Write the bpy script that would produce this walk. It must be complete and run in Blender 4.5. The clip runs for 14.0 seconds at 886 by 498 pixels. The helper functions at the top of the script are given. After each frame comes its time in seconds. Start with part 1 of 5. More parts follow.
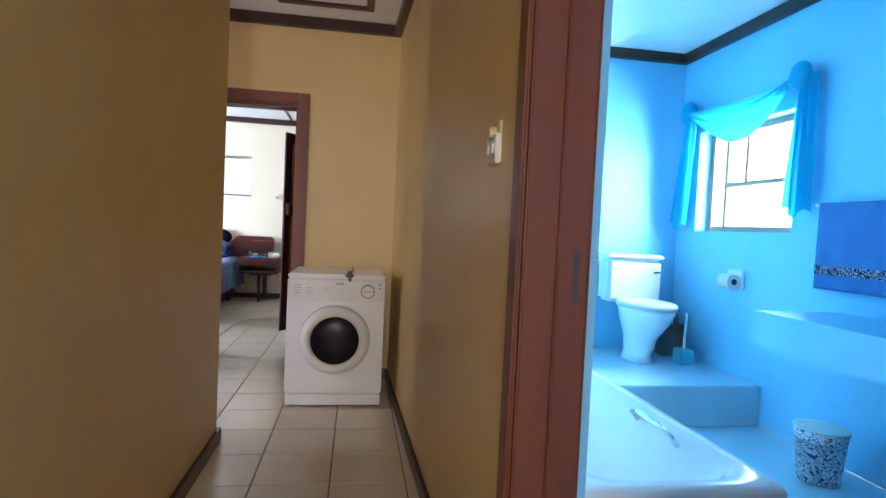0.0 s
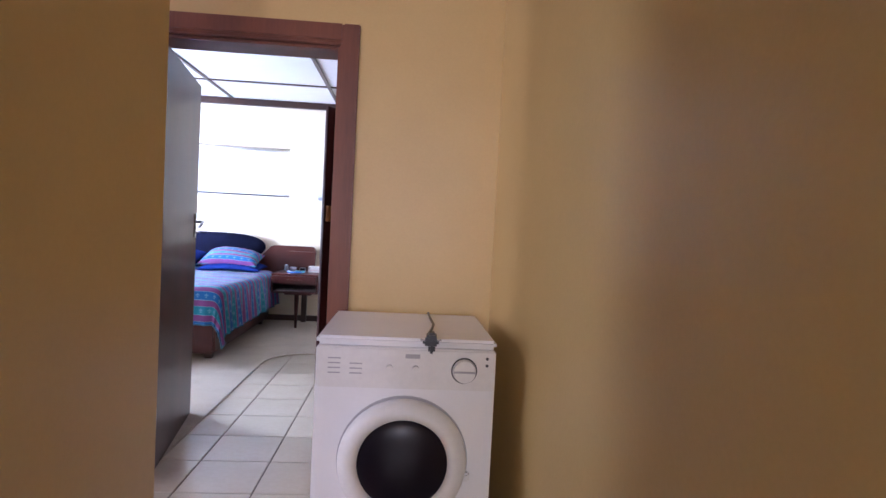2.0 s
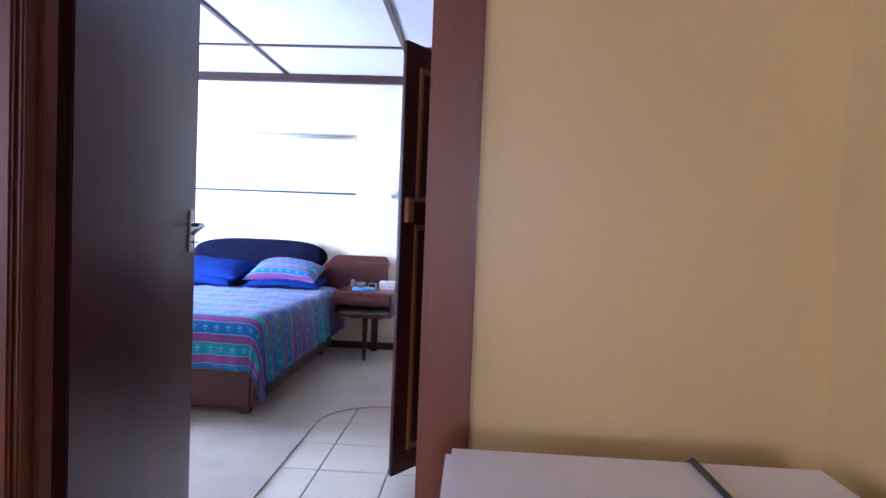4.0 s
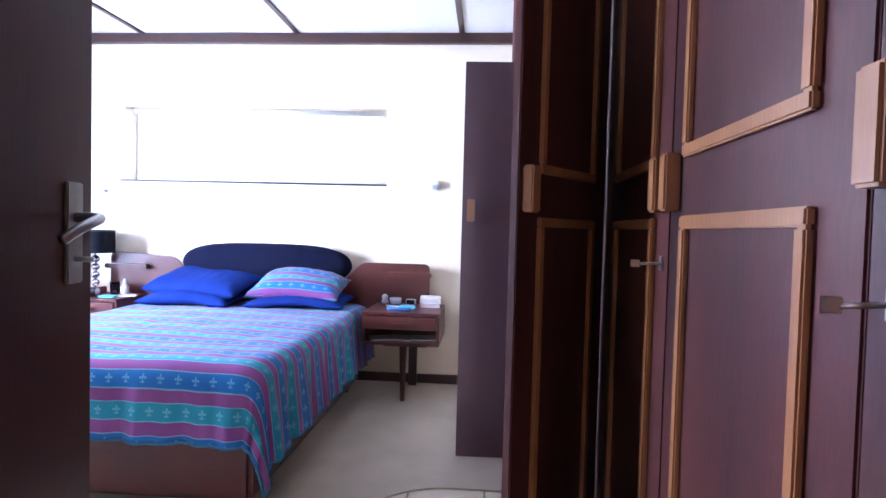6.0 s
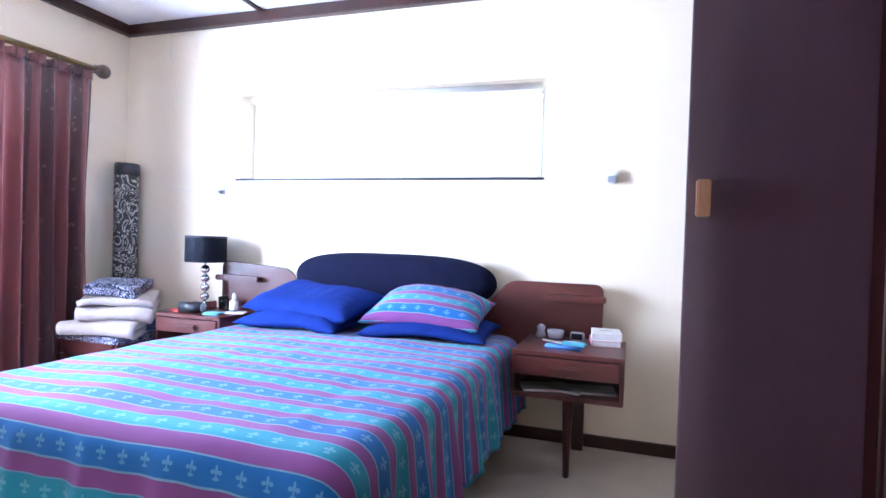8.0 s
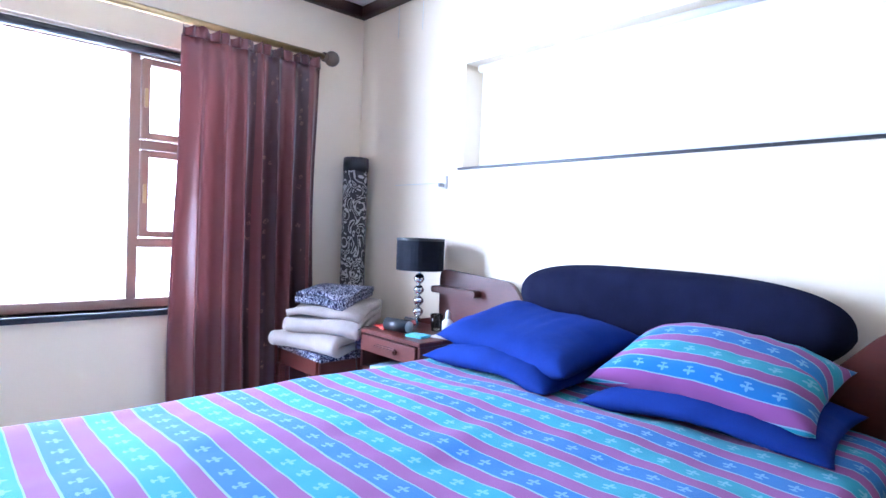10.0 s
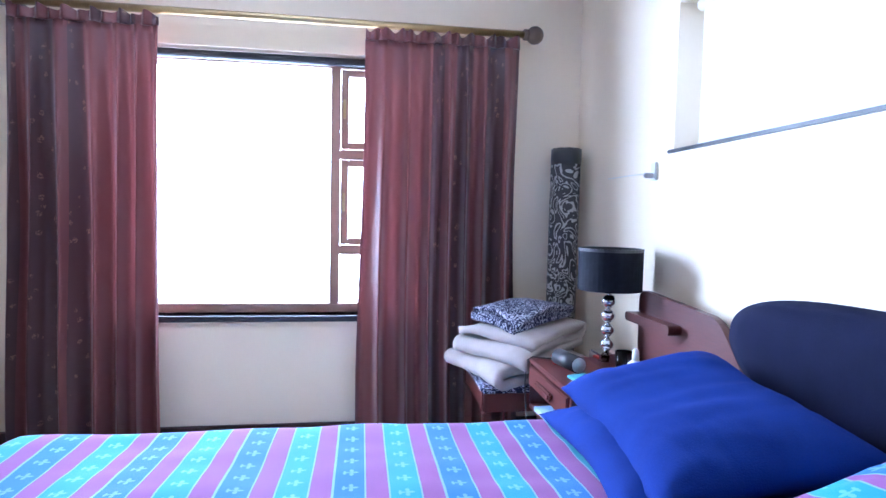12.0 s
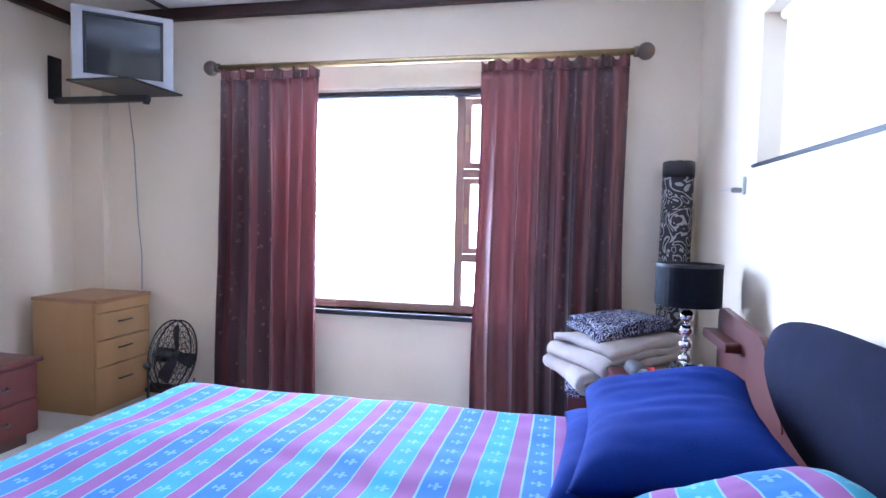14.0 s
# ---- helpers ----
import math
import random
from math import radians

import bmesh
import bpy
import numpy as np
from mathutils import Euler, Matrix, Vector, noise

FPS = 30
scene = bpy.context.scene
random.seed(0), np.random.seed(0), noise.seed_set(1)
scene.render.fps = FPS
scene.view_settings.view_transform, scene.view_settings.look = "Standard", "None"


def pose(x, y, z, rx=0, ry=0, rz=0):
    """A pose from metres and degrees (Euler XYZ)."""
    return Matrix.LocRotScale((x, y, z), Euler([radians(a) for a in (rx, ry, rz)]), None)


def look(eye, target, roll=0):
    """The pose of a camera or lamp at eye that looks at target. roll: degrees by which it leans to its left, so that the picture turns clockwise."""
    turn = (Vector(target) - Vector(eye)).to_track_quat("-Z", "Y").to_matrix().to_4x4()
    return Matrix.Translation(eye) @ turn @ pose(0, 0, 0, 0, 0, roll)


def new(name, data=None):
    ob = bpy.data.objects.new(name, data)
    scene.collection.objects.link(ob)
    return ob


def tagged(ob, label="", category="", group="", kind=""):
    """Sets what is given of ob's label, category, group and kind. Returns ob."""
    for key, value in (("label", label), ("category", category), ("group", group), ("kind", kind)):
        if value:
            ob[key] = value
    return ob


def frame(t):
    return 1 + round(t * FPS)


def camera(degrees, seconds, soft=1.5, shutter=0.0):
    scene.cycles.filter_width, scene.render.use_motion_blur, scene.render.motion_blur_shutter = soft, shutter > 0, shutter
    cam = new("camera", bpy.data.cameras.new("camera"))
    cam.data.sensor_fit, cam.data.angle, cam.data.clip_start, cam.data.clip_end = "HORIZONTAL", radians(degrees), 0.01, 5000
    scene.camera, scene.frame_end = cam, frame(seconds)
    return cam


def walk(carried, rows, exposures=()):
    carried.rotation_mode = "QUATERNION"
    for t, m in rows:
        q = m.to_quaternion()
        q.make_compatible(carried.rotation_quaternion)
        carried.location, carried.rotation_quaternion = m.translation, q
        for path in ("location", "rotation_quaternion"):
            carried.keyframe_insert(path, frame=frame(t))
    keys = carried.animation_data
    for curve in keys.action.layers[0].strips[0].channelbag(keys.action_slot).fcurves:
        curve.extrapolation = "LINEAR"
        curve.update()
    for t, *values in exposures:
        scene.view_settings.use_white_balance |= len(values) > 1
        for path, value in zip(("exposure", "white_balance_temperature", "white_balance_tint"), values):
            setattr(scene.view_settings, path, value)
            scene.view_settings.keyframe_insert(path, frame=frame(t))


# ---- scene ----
cam = camera(76.2, 14.0)
PATH = [
    (0, (0.37, -0.212, 1.131), (0.676, 1.763, 1.058), 2.7),
    (0.5, (0.338, 0.224, 1.143), (0.63, 2.201, 1.072), 2.8),
    (1, (0.333, 0.642, 1.162), (0.576, 2.626, 1.085), 2.7),
    (1.5, (0.282, 1.08, 1.164), (0.476, 3.069, 1.089), 2.8),
    (2, (0.241, 1.456, 1.181), (0.379, 3.45, 1.11), 2.9),
    (2.5, (0.203, 1.81, 1.193), (0.25, 3.808, 1.116), 2.9),
    (3, (0.161, 2.191, 1.187), (0.133, 4.19, 1.112), 2.7),
    (5.3, (-0.235, 3.71, 1.147), (-0.384, 5.704, 1.082), 1.6),
    (5.5, (-0.268, 3.805, 1.146), (-0.419, 5.798, 1.08), 1.5),
    (6, (-0.386, 4.068, 1.145), (-0.537, 6.061, 1.079), 1.5),
    (6.5, (-0.467, 4.319, 1.14), (-0.639, 6.311, 1.083), 1.6),
    (7, (-0.542, 4.545, 1.133), (-0.791, 6.529, 1.087), 1.6),
    (7.5, (-0.582, 4.811, 1.108), (-1.01, 6.764, 1.069), 1.5),
    (8, (-0.656, 5.053, 1.096), (-1.288, 6.951, 1.07), 1.9),
    (8.5, (-0.778, 5.29, 1.074), (-1.618, 7.105, 1.062), 2.3),
    (9, (-0.871, 5.529, 1.069), (-1.924, 7.23, 1.053), 2.6),
    (11.3, (-1.036, 6.757, 1.215), (-2.927, 7.398, 1.099), 1.3),
    (11.5, (-1.054, 6.834, 1.213), (-2.983, 7.349, 1.096), 1.3),
    (12, (-1.11, 7.031, 1.195), (-3.086, 7.317, 1.08), 1.2),
    (12.5, (-1.14, 7.157, 1.226), (-3.134, 7.264, 1.105), 1.1),
    (13, (-1.077, 7.306, 1.247), (-3.07, 7.187, 1.13), 1.1),
    (13.5, (-0.966, 7.434, 1.247), (-2.939, 7.121, 1.136), 1.2),
    (14, (-0.826, 7.526, 1.241), (-2.779, 7.107, 1.134), 1.2),
]
walk(cam, [(t, look(eye, target, roll)) for t, eye, target, roll in PATH],
     [(0, -0.08, 6250, 9), (0.5, -0.05, 6150, 13), (1.5, 0.3, 6050, 21), (3, 0.06, 5000, 23), (5.5, 0.38, 5500, 25), (8, 0.3, 5600, 20), (9, 0.14, 5550, 18), (12, -0.2, 5250, 17), (14, -0.16, 5350, 19)])

scene.view_settings.exposure = 0.0

# ---- world, sun, daylight ----
world = bpy.data.worlds.new("world")
scene.world = world
world.use_nodes = True
wt = world.node_tree
sky = wt.nodes.new("ShaderNodeTexSky")
sky.sky_type = "NISHITA"
sky.sun_disc = False
sky.sun_elevation = radians(58)
sky.sun_rotation = radians(20)
wt.links.new(sky.outputs[0], wt.nodes["Background"].inputs[0])
wt.nodes["Background"].inputs[1].default_value = 0.1


def lamp(name, kind, m, power, colour=(1, 1, 1), size=(1, 1), angle=0.01):
    d = bpy.data.lights.new(name, kind)
    d.energy = power
    d.color = colour
    if kind == "AREA":
        d.shape = "RECTANGLE"
        d.size, d.size_y = size
    else:
        d.angle = angle
    ob = new(name, d)
    ob.matrix_world = m
    return ob


lamp("sun", "SUN", look((0, 14, 22), (0, 5, 0)), 3.0, (1, 0.95, 0.88), angle=radians(0.5))
lamp("daylight_west_window", "AREA", look((-4.37, 6.57, 1.34), (0, 6.57, 1.1)), 500, (0.70, 0.84, 1.04), (1.6, 1.26))
lamp("daylight_high_window", "AREA", look((-2.15, 8.85, 1.9), (-2.15, 5, 1.2)), 26, (0.80, 0.90, 1.0), (2.1, 0.8))
lamp("daylight_bathroom_window", "AREA", look((3.35, 3.2, 1.6), (0, 3.0, 1.2)), 330, (0.60, 0.86, 1.0), (0.9, 0.9))
# unseen fill lamp, added at the corridor's south end to brighten its walls
lamp("south_end_fill", "AREA", look((0.2, -2.62, 1.5), (0.2, 3, 1.4)), 140, (1.0, 0.94, 0.93), (0.9, 1.2))
lamp("daylight_side_window", "AREA", look((-2.7, 1.17, 1.5), (0, 2.6, 1.3)), 32, (0.82, 0.78, 1.0), (0.45, 1.1))
# weak fill added in the side room to lift the corridor's right wall
lamp("side_room_fill", "AREA", look((-2.7, 3.2, 1.5), (0, 3.1, 1.3)), 4.5, (0.84, 0.78, 1.0), (0.7, 1.1))


# ---- materials ----
def mat(name, c1, c2=None, scale=6.0, rough=0.6, bump=0.1, metal=0.0, stretch=(1, 1, 1), fine=60.0, spec=0.5, coat=0.0, sheen=0.0):
    """Principled surface that mottles between two colours at two sizes, with fine relief."""
    m = bpy.data.materials.new(name)
    m.use_nodes = True
    nt = m.node_tree
    b = nt.nodes["Principled BSDF"]
    c2 = c2 or tuple(v * 0.86 for v in c1)
    tc = nt.nodes.new("ShaderNodeTexCoord")
    mp = nt.nodes.new("ShaderNodeMapping")
    mp.inputs["Scale"].default_value = stretch
    nt.links.new(tc.outputs["Object"], mp.inputs[0])
    n1 = nt.nodes.new("ShaderNodeTexNoise")
    n1.inputs["Scale"].default_value = scale
    n1.inputs["Detail"].default_value = 5
    n2 = nt.nodes.new("ShaderNodeTexNoise")
    n2.inputs["Scale"].default_value = fine
    n2.inputs["Detail"].default_value = 3
    for n in (n1, n2):
        nt.links.new(mp.outputs[0], n.inputs["Vector"])
    add = nt.nodes.new("ShaderNodeMath")
    add.operation = "MULTIPLY_ADD"
    add.inputs[1].default_value = 0.35
    nt.links.new(n2.outputs["Fac"], add.inputs[0])
    nt.links.new(n1.outputs["Fac"], add.inputs[2])
    ramp = nt.nodes.new("ShaderNodeMapRange")
    ramp.inputs[1].default_value = 0.45
    ramp.inputs[2].default_value = 0.9
    nt.links.new(add.outputs[0], ramp.inputs[0])
    mix = nt.nodes.new("ShaderNodeMix")
    mix.data_type = "RGBA"
    mix.inputs["A"].default_value = (*c1, 1)
    mix.inputs["B"].default_value = (*c2, 1)
    nt.links.new(ramp.outputs[0], mix.inputs["Factor"])
    nt.links.new(mix.outputs["Result"], b.inputs["Base Color"])
    bp = nt.nodes.new("ShaderNodeBump")
    bp.inputs["Strength"].default_value = bump
    bp.inputs["Distance"].default_value = 0.004
    nt.links.new(n2.outputs["Fac"], bp.inputs["Height"])
    nt.links.new(bp.outputs[0], b.inputs["Normal"])
    b.inputs["Roughness"].default_value = rough
    b.inputs["Metallic"].default_value = metal
    b.inputs["Specular IOR Level"].default_value = spec
    b.inputs["Coat Weight"].default_value = coat
    b.inputs["Sheen Weight"].default_value = sheen
    return m


yellow_paint = mat("yellow_paint", (0.61, 0.435, 0.175), (0.56, 0.39, 0.15), 2.0, 0.42, 0.12, fine=90)
cream_paint = mat("cream_paint", (0.87, 0.75, 0.575), (0.84, 0.715, 0.54), 2.0, 0.6, 0.1, fine=90)
blue_paint = mat("blue_paint", (0.24, 0.58, 0.80), (0.21, 0.53, 0.77), 2.0, 0.35, 0.08)
ceiling_paint = mat("ceiling_paint", (0.85, 0.84, 0.82), (0.82, 0.81, 0.79), 3.0, 0.7, 0.1)
dark_wood = mat("dark_stained_wood", (0.05, 0.016, 0.010), (0.028, 0.010, 0.008), 5.0, 0.35, 0.1, stretch=(1, 1, 0.12), fine=120)
frame_wood = mat("red_brown_frame_wood", (0.20, 0.060, 0.026), (0.115, 0.032, 0.015), 6.0, 0.45, 0.12, stretch=(1, 1, 0.08), fine=160, coat=0.04)
door_wood = mat("door_veneer", (0.085, 0.019, 0.017), (0.045, 0.011, 0.012), 5.0, 0.36, 0.06, stretch=(1, 1, 0.07), fine=140, spec=0.4, coat=0.12)
wardrobe_wood = mat("wardrobe_veneer", (0.066, 0.015, 0.012), (0.020, 0.006, 0.006), 6.0, 0.38, 0.05, stretch=(1, 1, 0.22), fine=110, spec=0.3, coat=0.06)
plain_door_wood = mat("plain_purple_brown_laminate", (0.074, 0.034, 0.045), (0.056, 0.025, 0.035), 5.0, 0.42, 0.05, stretch=(1, 1, 0.2), fine=130)
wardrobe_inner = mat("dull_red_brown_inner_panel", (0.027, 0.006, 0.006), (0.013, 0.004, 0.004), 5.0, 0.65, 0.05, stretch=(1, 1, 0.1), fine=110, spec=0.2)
oak_strip = mat("oak_moulding", (0.28, 0.112, 0.036), (0.19, 0.075, 0.025), 9.0, 0.35, 0.1, stretch=(1, 1, 0.15), fine=150, coat=0.2)
teak = mat("headboard_teak", (0.088, 0.018, 0.013), (0.050, 0.011, 0.009), 5.0, 0.36, 0.06, stretch=(0.2, 1, 1), fine=130, spec=0.35, coat=0.1)
light_oak = mat("light_oak_laminate", (0.47, 0.27, 0.115), (0.40, 0.22, 0.09), 6.0, 0.4, 0.06, stretch=(1, 1, 0.1), fine=140)
tile_mat = mat("cream_floor_tile", (0.62, 0.54, 0.42), (0.54, 0.46, 0.35), 3.5, 0.22, 0.05, fine=40)
grout = mat("dark_grout", (0.10, 0.085, 0.07), None, 30, 0.9, 0.2)
carpet_mat = mat("beige_carpet", (0.46, 0.38, 0.28), (0.37, 0.30, 0.215), 5.0, 0.95, 0.8, fine=420, sheen=0.3)
white_enamel = mat("white_enamel", (0.80, 0.80, 0.79), (0.76, 0.76, 0.75), 3.0, 0.28, 0.02)
white_plastic = mat("white_plastic", (0.78, 0.77, 0.73), None, 5.0, 0.4, 0.03)
yellow_plastic = mat("aged_cream_plastic", (0.62, 0.50, 0.27), (0.57, 0.45, 0.24), 8.0, 0.4, 0.03)
grey_plastic = mat("grey_plastic", (0.40, 0.40, 0.41), None, 5.0, 0.4, 0.03)
black_plastic = mat("black_plastic", (0.015, 0.015, 0.017), (0.022, 0.022, 0.025), 20, 0.4, 0.05)
dark_glass = mat("dark_glass", (0.006, 0.004, 0.008), (0.010, 0.007, 0.012), 3.0, 0.30, 0.0, spec=0.2)
chrome = mat("chrome", (0.85, 0.86, 0.88), (0.8, 0.8, 0.82), 5.0, 0.07, 0.0, metal=1.0)
steel = mat("brushed_steel", (0.45, 0.44, 0.43), (0.36, 0.35, 0.34), 30, 0.3, 0.05, metal=1.0)
dull_metal = mat("dull_dark_steel", (0.10, 0.09, 0.10), (0.07, 0.06, 0.07), 20, 0.5, 0.05, metal=0.6)
brass = mat("aged_brass", (0.62, 0.47, 0.25), (0.5, 0.37, 0.19), 12, 0.28, 0.03, metal=1.0)
finial_wood = mat("grey_brown_wood", (0.13, 0.085, 0.06), (0.09, 0.06, 0.045), 25, 0.5, 0.1)
navy_velvet = mat("navy_velvet", (0.004, 0.005, 0.016), (0.007, 0.008, 0.024), 12, 0.95, 0.3, fine=300, spec=0.08)
blue_cotton = mat("royal_blue_cotton", (0.011, 0.028, 0.160), (0.008, 0.020, 0.120), 8, 0.95, 0.25, fine=300, spec=0.05)
wool = mat("cream_wool", (0.47, 0.40, 0.36), (0.39, 0.33, 0.29), 14, 0.95, 0.7, fine=260, sheen=0.2)
lamp_black = mat("black_shade_fabric", (0.005, 0.006, 0.010), (0.008, 0.009, 0.015), 40, 0.8, 0.2, fine=300, spec=0.15)
cloudy_plastic = mat("cloudy_grey_plastic", (0.46, 0.46, 0.52), (0.38, 0.38, 0.45), 12, 0.22, 0.02)
paper = mat("paper", (0.75, 0.73, 0.70), None, 8, 0.7, 0.05)
pink_paper = mat("pink_book_cover", (0.55, 0.28, 0.30), None, 8, 0.5, 0.05)
teal_plastic = mat("turquoise_plastic", (0.10, 0.42, 0.50), None, 8, 0.35, 0.02)
red_card = mat("red_card", (0.55, 0.05, 0.04), None, 8, 0.6, 0.02)
porcelain = mat("porcelain", (0.78, 0.80, 0.80), (0.75, 0.77, 0.78), 3, 0.1, 0.0)
towel_blue = mat("blue_towelling", (0.07, 0.20, 0.45), (0.05, 0.15, 0.38), 10, 0.95, 0.8, fine=300)
bathroom_floor = mat("pale_blue_floor_tile", (0.42, 0.62, 0.72), (0.38, 0.57, 0.68), 4, 0.25, 0.05)
earth = mat("dry_earth", (0.35, 0.27, 0.19), (0.26, 0.19, 0.13), 1.5, 0.95, 0.5)


def glass_mat(name, colour=(1, 1, 1)):
    m = bpy.data.materials.new(name)
    m.use_nodes = True
    b = m.node_tree.nodes["Principled BSDF"]
    b.inputs["Base Color"].default_value = (*colour, 1)
    b.inputs["Transmission Weight"].default_value = 1.0
    b.inputs["Roughness"].default_value = 0.02
    b.inputs["IOR"].default_value = 1.45
    return m


def sheer_mat(name, colour, through_part):
    """Thin cloth that lets part of the light pass."""
    m = bpy.data.materials.new(name)
    m.use_nodes = True
    nt = m.node_tree
    b = nt.nodes["Principled BSDF"]
    b.inputs["Base Color"].default_value = (*colour, 1)
    b.inputs["Roughness"].default_value = 0.9
    tr = nt.nodes.new("ShaderNodeBsdfTranslucent")
    tr.inputs[0].default_value = (*colour, 1)
    mx = nt.nodes.new("ShaderNodeMixShader")
    mx.inputs[0].default_value = through_part
    nt.links.new(b.outputs[0], mx.inputs[1])
    nt.links.new(tr.outputs[0], mx.inputs[2])
    nt.links.new(mx.outputs[0], nt.nodes["Material Output"].inputs[0])
    return m


clear_glass = glass_mat("clear_glass", (0.97, 0.99, 0.98))
blind_cloth = sheer_mat("white_blind_cloth", (0.82, 0.82, 0.82), 0.12)
# brown timber made paler: flare round the bright window is in the colour
window_wood = mat("flare_lightened_timber", (0.40, 0.25, 0.18), (0.33, 0.20, 0.14), 8, 0.45, 0.1, stretch=(1, 1, 0.1), fine=140)
sheer_blue = sheer_mat("turquoise_voile", (0.05, 0.50, 0.72), 0.5)


def glow_mat(name, colour, strength):
    m = bpy.data.materials.new(name)
    m.use_nodes = True
    b = m.node_tree.nodes["Principled BSDF"]
    b.inputs["Base Color"].default_value = (*colour, 1)
    b.inputs["Emission Color"].default_value = (*colour, 1)
    b.inputs["Emission Strength"].default_value = strength
    return m


sky_glow = glow_mat("bright_sky", (0.95, 0.98, 1.0), 5.0)


def node_math(nt, op, a, b=None, clamp=False):
    n = nt.nodes.new("ShaderNodeMath")
    n.operation = op
    n.use_clamp = clamp
    for i, v in enumerate((a, b)):
        if v is None:
            continue
        if isinstance(v, (int, float)):
            n.inputs[i].default_value = v
        else:
            nt.links.new(v, n.inputs[i])
    return n.outputs[0]


def striped_cloth(name):
    """Woven bands of magenta, teal, magenta and blue with pale lines and small lily motifs; the UV map is in metres."""
    m = bpy.data.materials.new(name)
    m.use_nodes = True
    nt = m.node_tree
    b = nt.nodes["Principled BSDF"]
    uv = nt.nodes.new("ShaderNodeUVMap")
    sep = nt.nodes.new("ShaderNodeSeparateXYZ")
    nt.links.new(uv.outputs[0], sep.inputs[0])
    u, v = sep.outputs[0], sep.outputs[1]
    period = 0.235
    ph = node_math(nt, "FRACT", node_math(nt, "DIVIDE", v, period))
    ramp = nt.nodes.new("ShaderNodeValToRGB")
    ramp.color_ramp.interpolation = "CONSTANT"
    mag, teal, blue, line = (0.20, 0.058, 0.19, 1), (0.022, 0.225, 0.30, 1), (0.018, 0.125, 0.34, 1), (0.18, 0.32, 0.42, 1)
    stops = [(0.0, mag), (0.19, line), (0.205, teal), (0.475, line), (0.49, mag), (0.69, line), (0.705, blue), (0.975, line)]
    el = ramp.color_ramp.elements
    el[0].position, el[0].color = stops[0]
    el[1].position, el[1].color = stops[1]
    for p, c in stops[2:]:
        e = el.new(p)
        e.color = c
    nt.links.new(ph, ramp.inputs[0])
    # motif cell: half period along v, 0.085 m along u
    cv = node_math(nt, "MULTIPLY", node_math(nt, "SUBTRACT", node_math(nt, "FRACT", node_math(nt, "DIVIDE", node_math(nt, "ADD", v, -0.34 * period + 0.25 * period), period / 2)), 0.5), period / 2)
    row = node_math(nt, "FLOOR", node_math(nt, "DIVIDE", node_math(nt, "ADD", v, -0.34 * period + 0.25 * period), period / 2))
    us = node_math(nt, "ADD", node_math(nt, "DIVIDE", u, 0.075), node_math(nt, "MULTIPLY", row, 0.5))
    cu = node_math(nt, "MULTIPLY", node_math(nt, "SUBTRACT", node_math(nt, "FRACT", us), 0.5), 0.075)
    shapes = None
    for du, dv, ru, rv in ((0, 0.008, 0.0042, 0.011), (0.010, 0.003, 0.007, 0.0048), (-0.010, 0.003, 0.007, 0.0048), (0, -0.009, 0.003, 0.008), (0.005, -0.0125, 0.0045, 0.003), (-0.005, -0.0125, 0.0045, 0.003)):
        a = node_math(nt, "POWER", node_math(nt, "DIVIDE", node_math(nt, "ADD", cu, du), ru), 2.0)
        c = node_math(nt, "POWER", node_math(nt, "DIVIDE", node_math(nt, "ADD", cv, dv), rv), 2.0)
        d = node_math(nt, "LESS_THAN", node_math(nt, "ADD", a, c), 1.0)
        shapes = d if shapes is None else node_math(nt, "MAXIMUM", shapes, d)
    mix = nt.nodes.new("ShaderNodeMix")
    mix.data_type = "RGBA"
    nt.links.new(node_math(nt, "MULTIPLY", shapes, 0.42), mix.inputs["Factor"])
    nt.links.new(ramp.outputs[0], mix.inputs["A"])
    mix.inputs["B"].default_value = (0.26, 0.46, 0.56, 1)
    nz = nt.nodes.new("ShaderNodeTexNoise")
    nz.inputs["Scale"].default_value = 900
    nt.links.new(uv.outputs[0], nz.inputs["Vector"])
    big = nt.nodes.new("ShaderNodeTexNoise")
    big.inputs["Scale"].default_value = 9
    nt.links.new(uv.outputs[0], big.inputs["Vector"])
    hsv = nt.nodes.new("ShaderNodeHueSaturation")
    nt.links.new(mix.outputs["Result"], hsv.inputs["Color"])
    nt.links.new(node_math(nt, "ADD", node_math(nt, "MULTIPLY", big.outputs["Fac"], 0.3), 0.86), hsv.inputs["Value"])
    nt.links.new(hsv.outputs[0], b.inputs["Base Color"])
    bp = nt.nodes.new("ShaderNodeBump")
    bp.inputs["Strength"].default_value = 0.25
    bp.inputs["Distance"].default_value = 0.002
    nt.links.new(nz.outputs["Fac"], bp.inputs["Height"])
    nt.links.new(bp.outputs[0], b.inputs["Normal"])
    b.inputs["Roughness"].default_value = 0.95
    b.inputs["Specular IOR Level"].default_value = 0.15
    b.inputs["Sheen Weight"].default_value = 0.10
    return m


bed_cloth = striped_cloth("striped_bed_cloth")
bed_hem = mat("teal_hem_stitching", (0.05, 0.16, 0.24), (0.04, 0.12, 0.19), 20, 0.9, 0.3, fine=300, spec=0.1)


